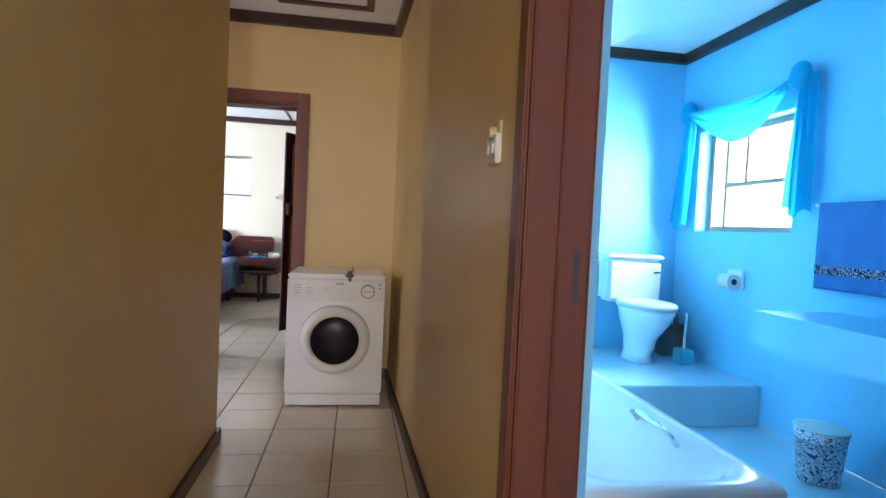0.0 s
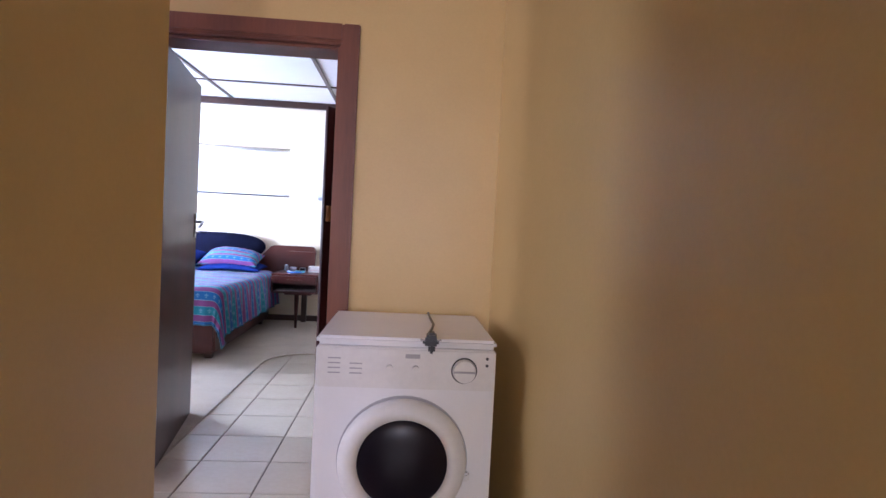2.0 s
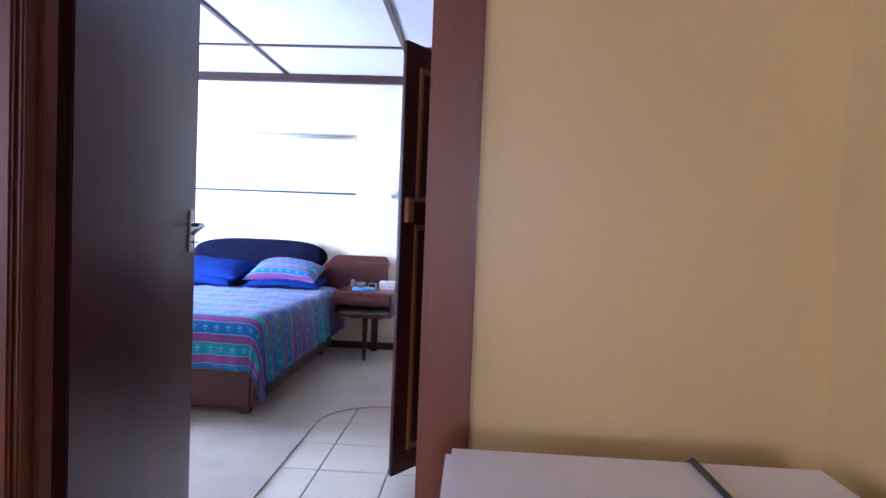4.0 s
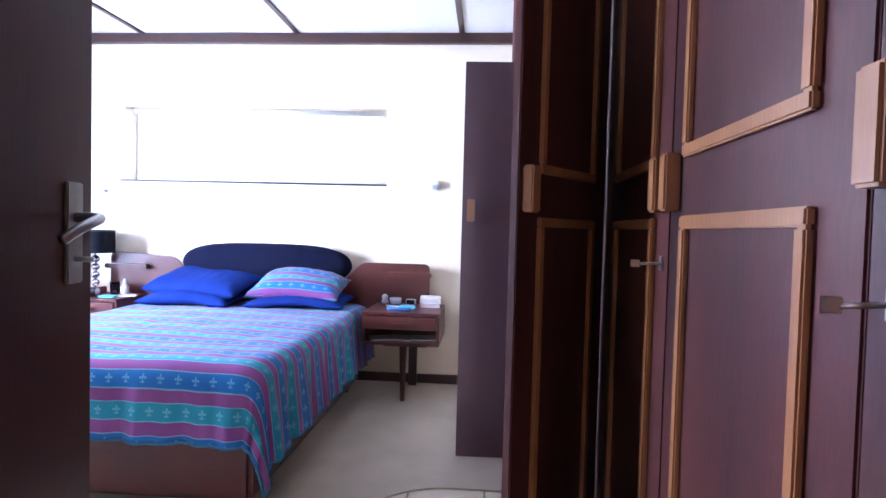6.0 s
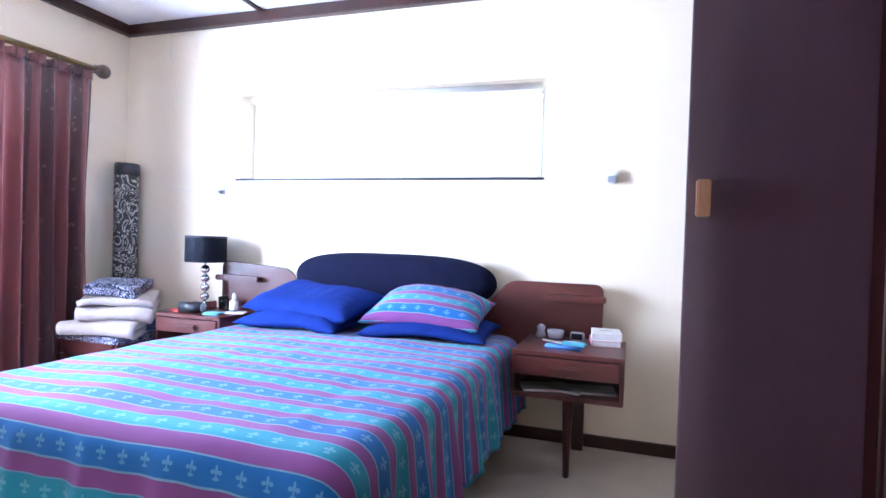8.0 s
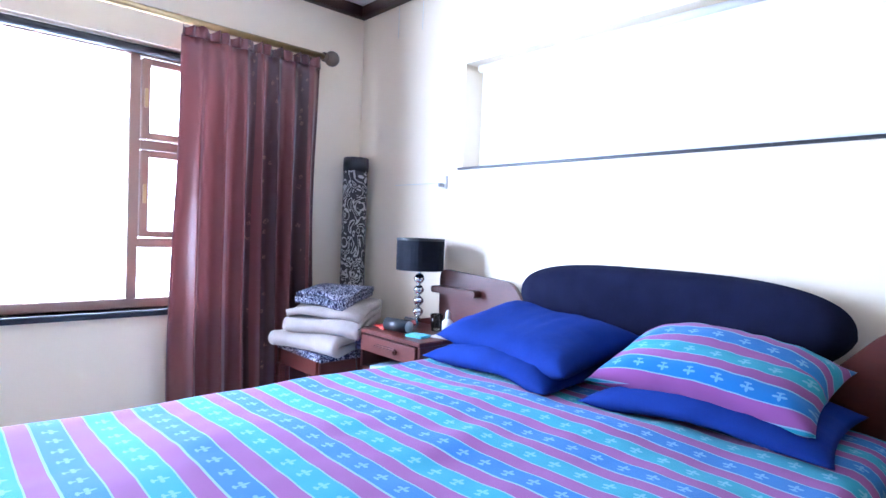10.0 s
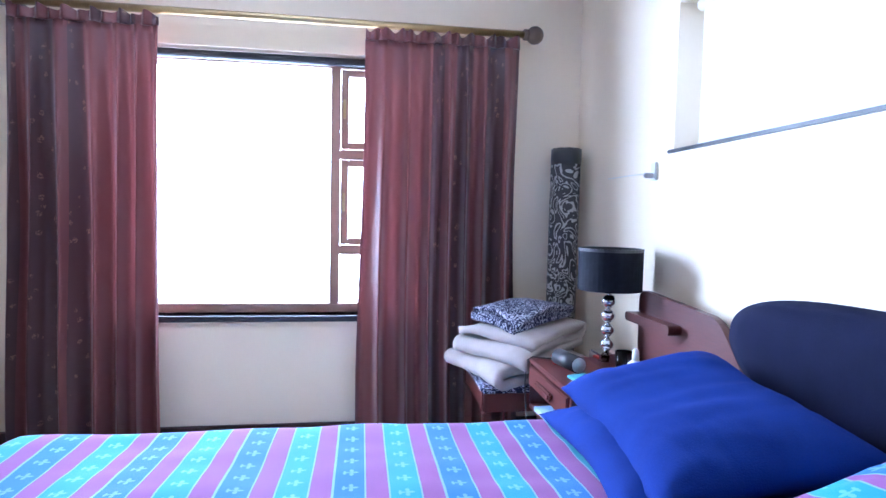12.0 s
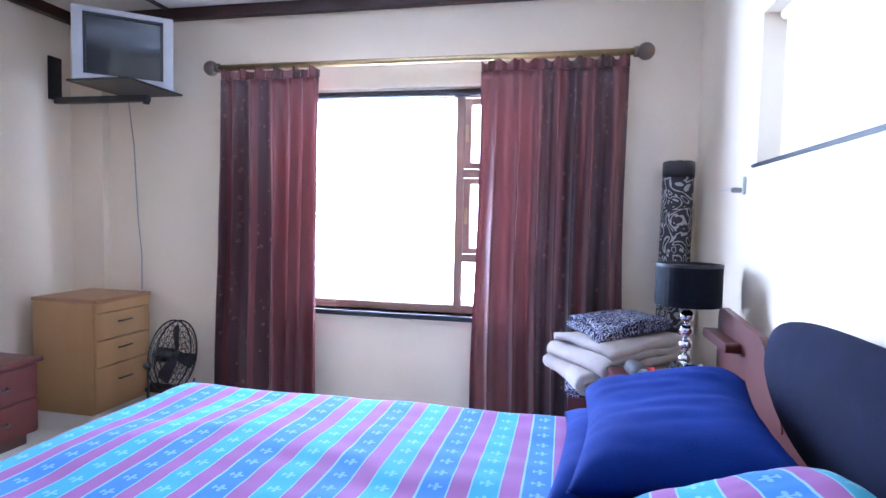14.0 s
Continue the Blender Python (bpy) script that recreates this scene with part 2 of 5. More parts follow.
def curtain_cloth(name):
    """Mauve-brown satin; bands of darker brocade with small gold flecks run down part of its width (UV in metres)."""
    m = bpy.data.materials.new(name)
    m.use_nodes = True
    nt = m.node_tree
    b = nt.nodes["Principled BSDF"]
    uv = nt.nodes.new("ShaderNodeUVMap")
    sep = nt.nodes.new("ShaderNodeSeparateXYZ")
    nt.links.new(uv.outputs[0], sep.inputs[0])
    u, v = sep.outputs[0], sep.outputs[1]
    ph = node_math(nt, "FRACT", node_math(nt, "DIVIDE", u, 0.33))
    band = node_math(nt, "MULTIPLY", node_math(nt, "LESS_THAN", ph, 0.55), node_math(nt, "GREATER_THAN", u, 0.72))
    col = nt.nodes.new("ShaderNodeMix")
    col.data_type = "RGBA"
    nt.links.new(band, col.inputs["Factor"])
    col.inputs["A"].default_value = (0.135, 0.033, 0.031, 1)
    col.inputs["B"].default_value = (0.056, 0.018, 0.019, 1)
    vor = nt.nodes.new("ShaderNodeTexVoronoi")
    vor.inputs["Scale"].default_value = 16
    nt.links.new(uv.outputs[0], vor.inputs["Vector"])
    fleck = node_math(nt, "MULTIPLY", node_math(nt, "LESS_THAN", vor.outputs["Distance"], 0.22), band)
    wv = nt.nodes.new("ShaderNodeTexNoise")
    wv.inputs["Scale"].default_value = 120
    nt.links.new(uv.outputs[0], wv.inputs["Vector"])
    fl = node_math(nt, "MULTIPLY", fleck, node_math(nt, "GREATER_THAN", wv.outputs["Fac"], 0.5))
    mix = nt.nodes.new("ShaderNodeMix")
    mix.data_type = "RGBA"
    nt.links.new(node_math(nt, "MULTIPLY", fl, 0.7), mix.inputs["Factor"])
    nt.links.new(col.outputs["Result"], mix.inputs["A"])
    mix.inputs["B"].default_value = (0.30, 0.16, 0.10, 1)
    nt.links.new(mix.outputs["Result"], b.inputs["Base Color"])
    bp = nt.nodes.new("ShaderNodeBump")
    bp.inputs["Strength"].default_value = 0.15
    bp.inputs["Distance"].default_value = 0.003
    nt.links.new(wv.outputs["Fac"], bp.inputs["Height"])
    nt.links.new(bp.outputs[0], b.inputs["Normal"])
    b.inputs["Roughness"].default_value = 0.42
    b.inputs["Sheen Weight"].default_value = 0.3
    tr = nt.nodes.new("ShaderNodeBsdfTranslucent")
    nt.links.new(mix.outputs["Result"], tr.inputs[0])
    mx = nt.nodes.new("ShaderNodeMixShader")
    mx.inputs[0].default_value = 0.035
    nt.links.new(b.outputs[0], mx.inputs[1])
    nt.links.new(tr.outputs[0], mx.inputs[2])
    nt.links.new(mx.outputs[0], nt.nodes["Material Output"].inputs[0])
    return m


curtain_mat = curtain_cloth("mauve_brocade")


def scroll_cloth(name, dark, pale, scale):
    """Dark cloth with pale curling ornament."""
    m = mat(name, dark, None, 8, 0.9, 0.5, fine=300)
    nt = m.node_tree
    b = nt.nodes["Principled BSDF"]
    tc = nt.nodes.new("ShaderNodeTexCoord")
    ns = nt.nodes.new("ShaderNodeTexNoise")
    ns.inputs["Scale"].default_value = scale
    ns.inputs["Detail"].default_value = 1.5
    ns.inputs["Distortion"].default_value = 2.2
    nt.links.new(tc.outputs["Object"], ns.inputs["Vector"])
    w = node_math(nt, "LESS_THAN", node_math(nt, "ABSOLUTE", node_math(nt, "SUBTRACT", node_math(nt, "FRACT", node_math(nt, "MULTIPLY", ns.outputs["Fac"], 7.0)), 0.5)), 0.17)
    mix = nt.nodes.new("ShaderNodeMix")
    mix.data_type = "RGBA"
    nt.links.new(w, mix.inputs["Factor"])
    mix.inputs["A"].default_value = (*dark, 1)
    mix.inputs["B"].default_value = (*pale, 1)
    nt.links.new(mix.outputs["Result"], b.inputs["Base Color"])
    return m


rug_cloth = scroll_cloth("scrolled_rug_pile", (0.035, 0.032, 0.035), (0.36, 0.34, 0.32), 6.5)
navy_print = scroll_cloth("navy_printed_cotton", (0.010, 0.012, 0.045), (0.42, 0.42, 0.50), 14.0)
bin_print = scroll_cloth("blue_printed_tin", (0.72, 0.76, 0.78), (0.03, 0.10, 0.30), 13.0)


# ---- mesh helpers ----
def part(name, bm, material, parent=None, label="", smooth=False, bevel=0.0):
    """Links a bmesh as one mesh object, under a thing or a part if one is given."""
    if bevel:
        bmesh.ops.bevel(bm, geom=bm.edges[:], offset=bevel, segments=2, affect="EDGES", clamp_overlap=True)
    me = bpy.data.meshes.new(name)
    bm.normal_update()
    bm.to_mesh(me)
    bm.free()
    me.materials.append(material)
    if smooth:
        for p in me.polygons:
            p.use_smooth = True
    ob = new(name, me)
    if parent is not None:
        ob.parent = parent
    return tagged(ob, label)


def thing(name, label, category, at=(0, 0, 0), rz=0.0, group=""):
    ob = new(name)
    ob.matrix_world = pose(*at, 0, 0, rz)
    return tagged(ob, label, category, group)


def add_box(bm, x0, x1, y0, y1, z0, z1, m=None):
    c = Matrix.Translation(((x0 + x1) / 2, (y0 + y1) / 2, (z0 + z1) / 2)) @ Matrix.Diagonal((abs(x1 - x0), abs(y1 - y0), abs(z1 - z0), 1))
    bmesh.ops.create_cube(bm, size=1, matrix=(m @ c) if m is not None else c)
    return bm


def box(x0, x1, y0, y1, z0, z1, m=None):
    return add_box(bmesh.new(), x0, x1, y0, y1, z0, z1, m)


def add_rod(bm, a, b, r0, r1=None, seg=16):
    a, b = Vector(a), Vector(b)
    d = b - a
    m = Matrix.Translation((a + b) / 2) @ d.to_track_quat("Z", "Y").to_matrix().to_4x4()
    bmesh.ops.create_cone(bm, cap_ends=True, segments=seg, radius1=r0, radius2=r0 if r1 is None else r1, depth=d.length, matrix=m)
    return bm


def rod(a, b, r0, r1=None, seg=16):
    return add_rod(bmesh.new(), a, b, r0, r1, seg)


def lathe(profile, seg=32, centre=(0, 0, 0)):
    """Turns (radius, height) pairs about the upright axis."""
    bm = bmesh.new()
    rings = []
    for r, z in profile:
        rings.append([bm.verts.new((centre[0] + r * math.cos(2 * math.pi * i / seg), centre[1] + r * math.sin(2 * math.pi * i / seg), centre[2] + z)) for i in range(seg)])
    for a, b in zip(rings, rings[1:]):
        for i in range(seg):
            j = (i + 1) % seg
            bm.faces.new((a[i], a[j], b[j], b[i]))
    bm.faces.new(rings[0][::-1])
    bm.faces.new(rings[-1])
    return bm


def outline(points, depth, axis="y"):
    """A flat outline in x and z, given thickness along y from 0 to depth."""
    bm = bmesh.new()
    front = [bm.verts.new((x, 0, z)) for x, z in points]
    back = [bm.verts.new((x, depth, z)) for x, z in points]
    bm.faces.new(front)
    bm.faces.new(back[::-1])
    n = len(points)
    for i in range(n):
        j = (i + 1) % n
        bm.faces.new((front[j], front[i], back[i], back[j]))
    bmesh.ops.recalc_face_normals(bm, faces=bm.faces[:])
    return bm


def tube(name, points, radius, material, parent=None, label=""):
    """A bent round bar or cord through the points, as one mesh."""
    bm = bmesh.new()
    pts = [Vector(p) for p in points]
    seg = 8
    rings = []
    for i, p in enumerate(pts):
        d = (pts[min(i + 1, len(pts) - 1)] - pts[max(i - 1, 0)]).normalized()
        q = d.to_track_quat("Z", "Y")
        rings.append([bm.verts.new(p + q @ Vector((radius * math.cos(2 * math.pi * k / seg), radius * math.sin(2 * math.pi * k / seg), 0))) for k in range(seg)])
    for a, b in zip(rings, rings[1:]):
        for k in range(seg):
            j = (k + 1) % seg
            bm.faces.new((a[k], a[j], b[j], b[k]))
    bm.faces.new(rings[0][::-1])
    bm.faces.new(rings[-1])
    bmesh.ops.recalc_face_normals(bm, faces=bm.faces[:])
    return part(name, bm, material, parent, label, smooth=True)


def structure(name, bm, material, label, category, bevel=0.0, smooth=False):
    return tagged(part(name, bm, material, None, "", smooth, bevel), label, category, "", "structure")


# ---- large structure ----
CEIL = 2.57
N, W, S = 8.225, -4.16, 4.2          # bedroom walls
RX, LX = 0.637, -0.282               # corridor walls
DW = 3.953                           # wall with the bedroom door, corridor face
JL, JR, DH = -0.85, -0.076, 1.955    # bedroom door opening
E = 0.60                             # bedroom's east wall
SKEW = Matrix.Translation((RX, DW, 0)) @ Matrix.Rotation(radians(1.75), 4, "Z") @ Matrix.Translation((-RX, -DW, 0))  # the corridor widens a little to the south

# bedroom north wall with the high window
NX0, NX1, NZ0, NZ1 = -3.17, -1.14, 1.472, 2.03
bm = box(W - 0.24, NX0, N, N + 0.24, 0, CEIL)
add_box(bm, NX1, E + 0.24, N, N + 0.24, 0, CEIL)
add_box(bm, NX0, NX1, N, N + 0.24, 0, NZ0)
add_box(bm, NX0, NX1, N, N + 0.24, NZ1, CEIL)
structure("wall_north", bm, cream_paint, "cream painted bedroom wall with a high window", "wall")
# west wall with the large window
WY0, WY1, WZ0, WZ1 = 5.72, 7.42, 0.655, 2.03
bm = box(W - 0.24, W, S, WY0, 0, CEIL)
add_box(bm, W - 0.24, W, WY1, N, 0, CEIL)
add_box(bm, W - 0.24, W, WY0, WY1, 0, WZ0)
add_box(bm, W - 0.24, W, WY0, WY1, WZ1, CEIL)
structure("wall_west", bm, cream_paint, "cream painted bedroom wall behind the curtained window", "wall")
# wall between corridor and bedroom: two leaves, so that each room has its own paint
for nm, y0, y1, paint, lab in (("wall_door_corridor", DW, 4.07, yellow_paint, "yellow painted corridor wall round the bedroom door"), ("wall_south", 4.07, S, cream_paint, "cream painted bedroom wall round the door")):
    xa = W - 0.24 if nm == "wall_south" else -1.14
    bm = box(xa, JL - (0.04 if y0 == DW else 0.10), y0, y1, 0, CEIL)
    add_box(bm, JR + 0.04, E + 0.24, y0, y1, 0, CEIL)
    add_box(bm, JL - (0.04 if y0 == DW else 0.10), JR + 0.04, y0, y1, DH + 0.04, CEIL)
    structure(nm, bm, paint, lab, "wall")
structure("pier", box(W, W + 0.055, 4.2, 4.455, 0, 2.497), cream_paint, "cream painted boxed-in corner of the bedroom", "wall")
structure("wall_east", box(E, E + 0.24, S, N, 0, CEIL), cream_paint, "cream painted bedroom wall behind the wardrobe", "wall")

# corridor walls; the bathroom door opens through the right one
BY0, BY1, BH = -0.25, 0.962, 2.02
bm = box(RX, RX + 0.11, BY1 + 0.04, DW, 0, CEIL)
add_box(bm, RX, RX + 0.11, -2.4, BY0 - 0.04, 0, CEIL)
add_box(bm, RX, RX + 0.11, BY0 - 0.04, BY1 + 0.04, BH + 0.04, CEIL)
structure("wall_corridor_east", bm, yellow_paint, "yellow painted corridor wall beside the bathroom door", "wall").matrix_world = SKEW
structure("wall_corridor_west", box(LX - 0.22, LX, -2.4, 2.73, 0, CEIL), yellow_paint, "yellow painted corridor wall ending at a corner", "wall", bevel=0.012)
# end wall out of view; its opening is added to hold the fill lamp
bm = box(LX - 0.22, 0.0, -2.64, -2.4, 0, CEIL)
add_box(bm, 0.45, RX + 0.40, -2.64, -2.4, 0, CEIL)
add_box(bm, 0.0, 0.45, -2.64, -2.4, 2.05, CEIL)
structure("wall_corridor_south", bm, yellow_paint, "unseen yellow wall at the corridor's far end, opening added for a fill lamp", "wall")
structure("wall_side_room", box(-2.6, LX - 0.22, 0.08, 0.30, 0, CEIL), yellow_paint, "yellow painted side room wall", "wall")
# the opening from y 2.80 to 3.60 is added for the fill lamp
bm = box(-2.84, -2.6, 0.08, 0.85, 0, CEIL)
add_box(bm, -2.84, -2.6, 1.50, 2.80, 0, CEIL)
add_box(bm, -2.84, -2.6, 3.60, DW + 0.12, 0, CEIL)
for y0, y1 in ((0.85, 1.50), (2.80, 3.60)):
    add_box(bm, -2.84, -2.6, y0, y1, 0, 0.85)
    add_box(bm, -2.84, -2.6, y0, y1, 2.10, CEIL)
structure("wall_side_room_end", bm, yellow_paint, "yellow painted side room wall, two openings, the northern one added for a fill lamp", "wall")
structure("wall_side_passage_north", add_box(box(-2.6, -1.99, DW, 4.07, 0, CEIL), -1.99, -1.14, DW, 4.07, 2.04, CEIL), yellow_paint, "yellow painted side passage wall beside a door", "wall")

# bathroom shell
BX0, BX1, BYA, BYB = RX + 0.11, 2.88, -0.6, 4.04
QY0, QY1, QZ0, QZ1 = 2.75, 3.70, 1.20, 1.93
structure("wall_bathroom_north", box(BX0, BX1, BYB - 0.1, BYB - 0.05, 0, CEIL), blue_paint, "pale blue bathroom wall behind the toilet", "wall")
bm = box(BX1, BX1 + 0.22, BYA, QY0, 0, CEIL)
add_box(bm, BX1, BX1 + 0.22, QY1, BYB, 0, CEIL)
add_box(bm, BX1, BX1 + 0.22, QY0, QY1, 0, QZ0)
add_box(bm, BX1, BX1 + 0.22, QY0, QY1, QZ1, CEIL)
structure("wall_bathroom_east", bm, blue_paint, "pale blue bathroom wall with a small window", "wall")
structure("wall_bathroom_south", box(BX0, BX1, BYA - 0.1, BYA, 0, CEIL), blue_paint, "pale blue bathroom wall", "wall")
bm = box(BX0, BX0 + 0.085, BY1 + 0.045, BYB - 0.1, 0, CEIL)
add_box(bm, BX0, BX0 + 0.085, BYA, BY0 - 0.045, 0, CEIL)
add_box(bm, BX0, BX0 + 0.085, BY0 - 0.045, BY1 + 0.045, BH + 0.045, CEIL)
structure("wall_bathroom_west", bm, blue_paint, "pale blue bathroom wall beside its door", "wall").matrix_world = SKEW
structure("floor_bathroom", box(BX0 - 0.11, BX1, BYA, BYB - 0.1, -0.06, -0.002), bathroom_floor, "pale blue tiled bathroom floor", "floor")
structure("ceiling_bathroom", box(RX + 0.35, BX1 + 0.22, BYA - 0.1, BYB, CEIL, CEIL + 0.05), ceiling_paint, "white bathroom ceiling", "ceiling")

# floors and ceilings
structure("floor", box(-2.84, RX + 0.35, -2.64, 6.7, -0.06, -0.006), grout, "dark grouted bed of the corridor floor", "floor")
structure("ceiling_corridor", box(-2.84, RX + 0.35, -2.64, 4.07, CEIL, CEIL + 0.05), ceiling_paint, "white corridor ceiling with a hatch", "ceiling")
structure("ceiling_bedroom", box(W - 0.24, E + 0.24, 4.07, N + 0.24, CEIL, CEIL + 0.05), ceiling_paint, "white bedroom ceiling boards", "ceiling")
structure("ground", box(-60, 60, -60, 80, -0.5, -0.3), earth, "dry pale ground outside the house", "ground")

# carpet round the tiled strip
TX, TY, TR = -0.88, 6.53, 0.38
pts = [(TX, S)] + [(TX + TR - TR * math.cos(a), TY - TR + TR * math.sin(a)) for a in [math.pi / 2 * i / 10 for i in range(11)]]
pts += [(E, TY), (E, N), (W, N), (W, S)]
bm = bmesh.new()
top = [bm.verts.new((x, y, 0.008)) for x, y in pts]
low = [bm.verts.new((x, y, -0.05)) for x, y in pts]
bm.faces.new(top)
for i in range(len(pts)):
    j = (i + 1) % len(pts)
    bm.faces.new((top[i], top[j], low[j], low[i]))
bmesh.ops.recalc_face_normals(bm, faces=bm.faces[:])
structure("carpet", bm, carpet_mat, "beige short-pile carpet with a rounded cut-out", "carpet")


def strip(name, x0, x1, y0, y1, z0, z1, material, label, category):
    return structure(name, box(x0, x1, y0, y1, z0, z1), material, label, category, bevel=0.004)


# cornices, skirting and ceiling battens
CB = 2.497
for x0, x1, y0, y1 in ((W, E, N - 0.05, N), (W, W + 0.05, S, N - 0.05), (W + 0.05, -0.03, S, S + 0.05)):
    strip("cornice", x0, x1, y0, y1, CB, CEIL, dark_wood, "dark stained wooden cornice", "cornice")
for x0, x1, y0, y1 in ((-2.6, RX, DW - 0.05, DW), (RX - 0.05, RX, -2.4, DW - 0.05), (LX, LX + 0.05, -2.4, 2.73)):
    c = strip("cornice", x0, x1, y0, y1, CB, CEIL, dark_wood, "dark stained wooden cornice", "cornice")
    if x1 == RX and x0 > 0:
        c.matrix_world = SKEW
for x0, x1, y0, y1 in ((BX0 + 0.085, BX1, BYB - 0.15, BYB - 0.1), (BX1 - 0.05, BX1, BYA, BYB - 0.15)):
    strip("cornice", x0, x1, y0, y1, CB, CEIL, dark_wood, "dark stained wooden cornice", "cornice")
strip("batten", BX0 + 0.085, BX1 - 0.05, 2.68, 2.72, CEIL - 0.012, CEIL, dark_wood, "dark ceiling batten", "batten")
for y in (7.35, 6.15, 4.95):
    strip("batten", W + 0.05, E, y - 0.02, y + 0.02, CEIL - 0.012, CEIL, dark_wood, "dark ceiling batten over a board joint", "batten")
for x in (-1.81, -3.0, -0.6):
    strip("batten", x - 0.02, x + 0.02, S + 0.05, N - 0.05, CEIL - 0.011, CEIL + 0.001, dark_wood, "dark ceiling batten over a board joint", "batten")
SK = 0.075
for x0, x1, y0, y1 in ((W, E, N - 0.018, N), (W, W + 0.018, 4.455, N - 0.018), (W + 0.055, JL - 0.08, S, S + 0.018)):
    strip("baseboard", x0, x1, y0, y1, 0.008, SK, dark_wood, "dark stained wooden skirting board", "baseboard")
for x0, x1, y0, y1 in ((RX - 0.018, RX, BY1 + 0.08, DW - 0.018), (LX, LX + 0.018, -2.4, 2.748), (LX - 0.22, LX, 2.73, 2.748), (JR + 0.13, RX, DW - 0.018, DW), (RX - 0.018, RX, -2.4, BY0 - 0.08)):
    c = strip("baseboard", x0, x1, y0, y1, 0, SK, dark_wood, "dark stained wooden skirting board", "baseboard")
    if x0 == RX - 0.018:
        c.matrix_world = SKEW

# hatch in the corridor ceiling
hatch = thing("ceiling_hatch", "white ceiling hatch in a dark wooden frame", "hatch", (0.12, 3.30, CEIL))
part("panel", box(-0.26, 0.26, -0.3, 0.3, -0.006, 0.0), ceiling_paint, hatch, bevel=0.002)
for x0, x1, y0, y1 in ((-0.31, 0.31, 0.3, 0.345), (-0.31, 0.31, -0.345, -0.3), (-0.31, -0.26, -0.3, 0.3), (0.26, 0.31, -0.3, 0.3)):
    part("frame", box(x0, x1, y0, y1, -0.025, 0.0), dark_wood, hatch, "dark wooden frame", bevel=0.004)


def door_frame(name, label, along, a0, a1, h, d0, d1, width=0.06, proud=0.012, left_depth=None):
    """A timber frame lining an opening from a0 to a1 along one axis, d0 to d1 through the wall."""
    def put(u0, u1, v0, v1, z0, z1):
        return box(u0, u1, v0, v1, z0, z1) if along == "x" else box(v0, v1, u0, u1, z0, z1)
    f = tagged(new(name), label, "door frame", "", "structure")
    for u0, u1, z0, z1 in ((a0 - 0.04, a0, 0, h), (a1, a1 + 0.04, 0, h), (a0 - 0.04, a1 + 0.04, h, h + 0.04)):
        part("lining", put(u0, u1, d0, d1 if left_depth is None or u1 > a0 + 0.01 else left_depth, z0, z1), frame_wood, f, bevel=0.004)
    mid = d0 + 0.62 * ((left_depth or d1) - d0)
    for u0, u1, z0, z1 in ((a0, a0 + 0.012, 0, h), (a1 - 0.012, a1, 0, h), (a0 + 0.012, a1 - 0.012, h - 0.012, h)):
        part("door_stop", put(u0, u1, mid - 0.02, mid + 0.02, z0, z1), frame_wood, f, bevel=0.003)
    for v0, v1 in ((d0 - proud, d0), (d1, d1 + proud))[:1 if left_depth else 2]:
        for u0, u1, z0, z1 in ((a0 - 0.02 - width, a0 - 0.012, 0, h + 0.02 + width), (a1 + 0.012, a1 + 0.02 + width, 0, h + 0.02 + width), (a0 - 0.012, a1 + 0.012, h + 0.012, h + 0.02 + width)):
            part("architrave", put(u0, u1, v0, v1, z0, z1), frame_wood, f, bevel=0.005)
    return f


bed_frame = door_frame("door_frame_1", "red-brown varnished timber frame of the bedroom door", "x", JL, JR, DH, DW, S, 0.066, left_depth=4.04)
plate = part("strike_plate", box(JR - 0.002, JR + 0.001, 4.098, 4.128, 1.02, 1.17), steel, bed_frame, "steel strike plate", bevel=0.0008)
for z0, z1 in ((1.035, 1.075), (1.095, 1.13)):
    part("bolt_hole", box(JR - 0.0028, JR - 0.0018, 4.107, 4.119, z0, z1), black_plastic, plate, "dark bolt hole")
bath_frame = door_frame("door_frame_2", "red-brown varnished timber frame of the bathroom door", "y", BY0, BY1, BH, RX, RX + 0.15, 0.055)
bath_frame.matrix_world = SKEW
part("strike_plate", box(RX + 0.112, RX + 0.128, BY1 - 0.003, BY1 + 0.0005, 0.98, 1.10), dull_metal, bath_frame, "steel strike plate", bevel=0.0008)
side_frame = door_frame("door_frame_3", "red-brown varnished timber frame of a side door", "x", -1.95, -1.18, 2.0, DW, 4.07, 0.094)
part("cover_board", box(-1.062, -0.962, DW - 0.007, DW, 0, 2.09), frame_wood, side_frame, bevel=0.004)
part("cover_strip", box(-0.960, -0.941, DW - 0.015, DW, 0, 2.09), dark_wood, side_frame, "dark filler strip between two frames", bevel=0.003)

sd = tagged(new("door_2"), "dark red-brown flush door, closed, in the side passage", "door", "", "structure")
part("leaf", box(-1.947, -1.183, 4.0, 4.04, 0.006, 1.99), door_wood, sd, bevel=0.003)
part("handle_plate", box(-1.89, -1.85, 3.994, 4.0, 0.93, 1.13), steel, sd, "steel lock plate", bevel=0.002)
tube("handle", [(-1.87, 3.996, 1.06), (-1.87, 3.955, 1.06), (-1.82, 3.948, 1.055), (-1.76, 3.95, 1.04)], 0.0075, steel, sd, "steel lever")

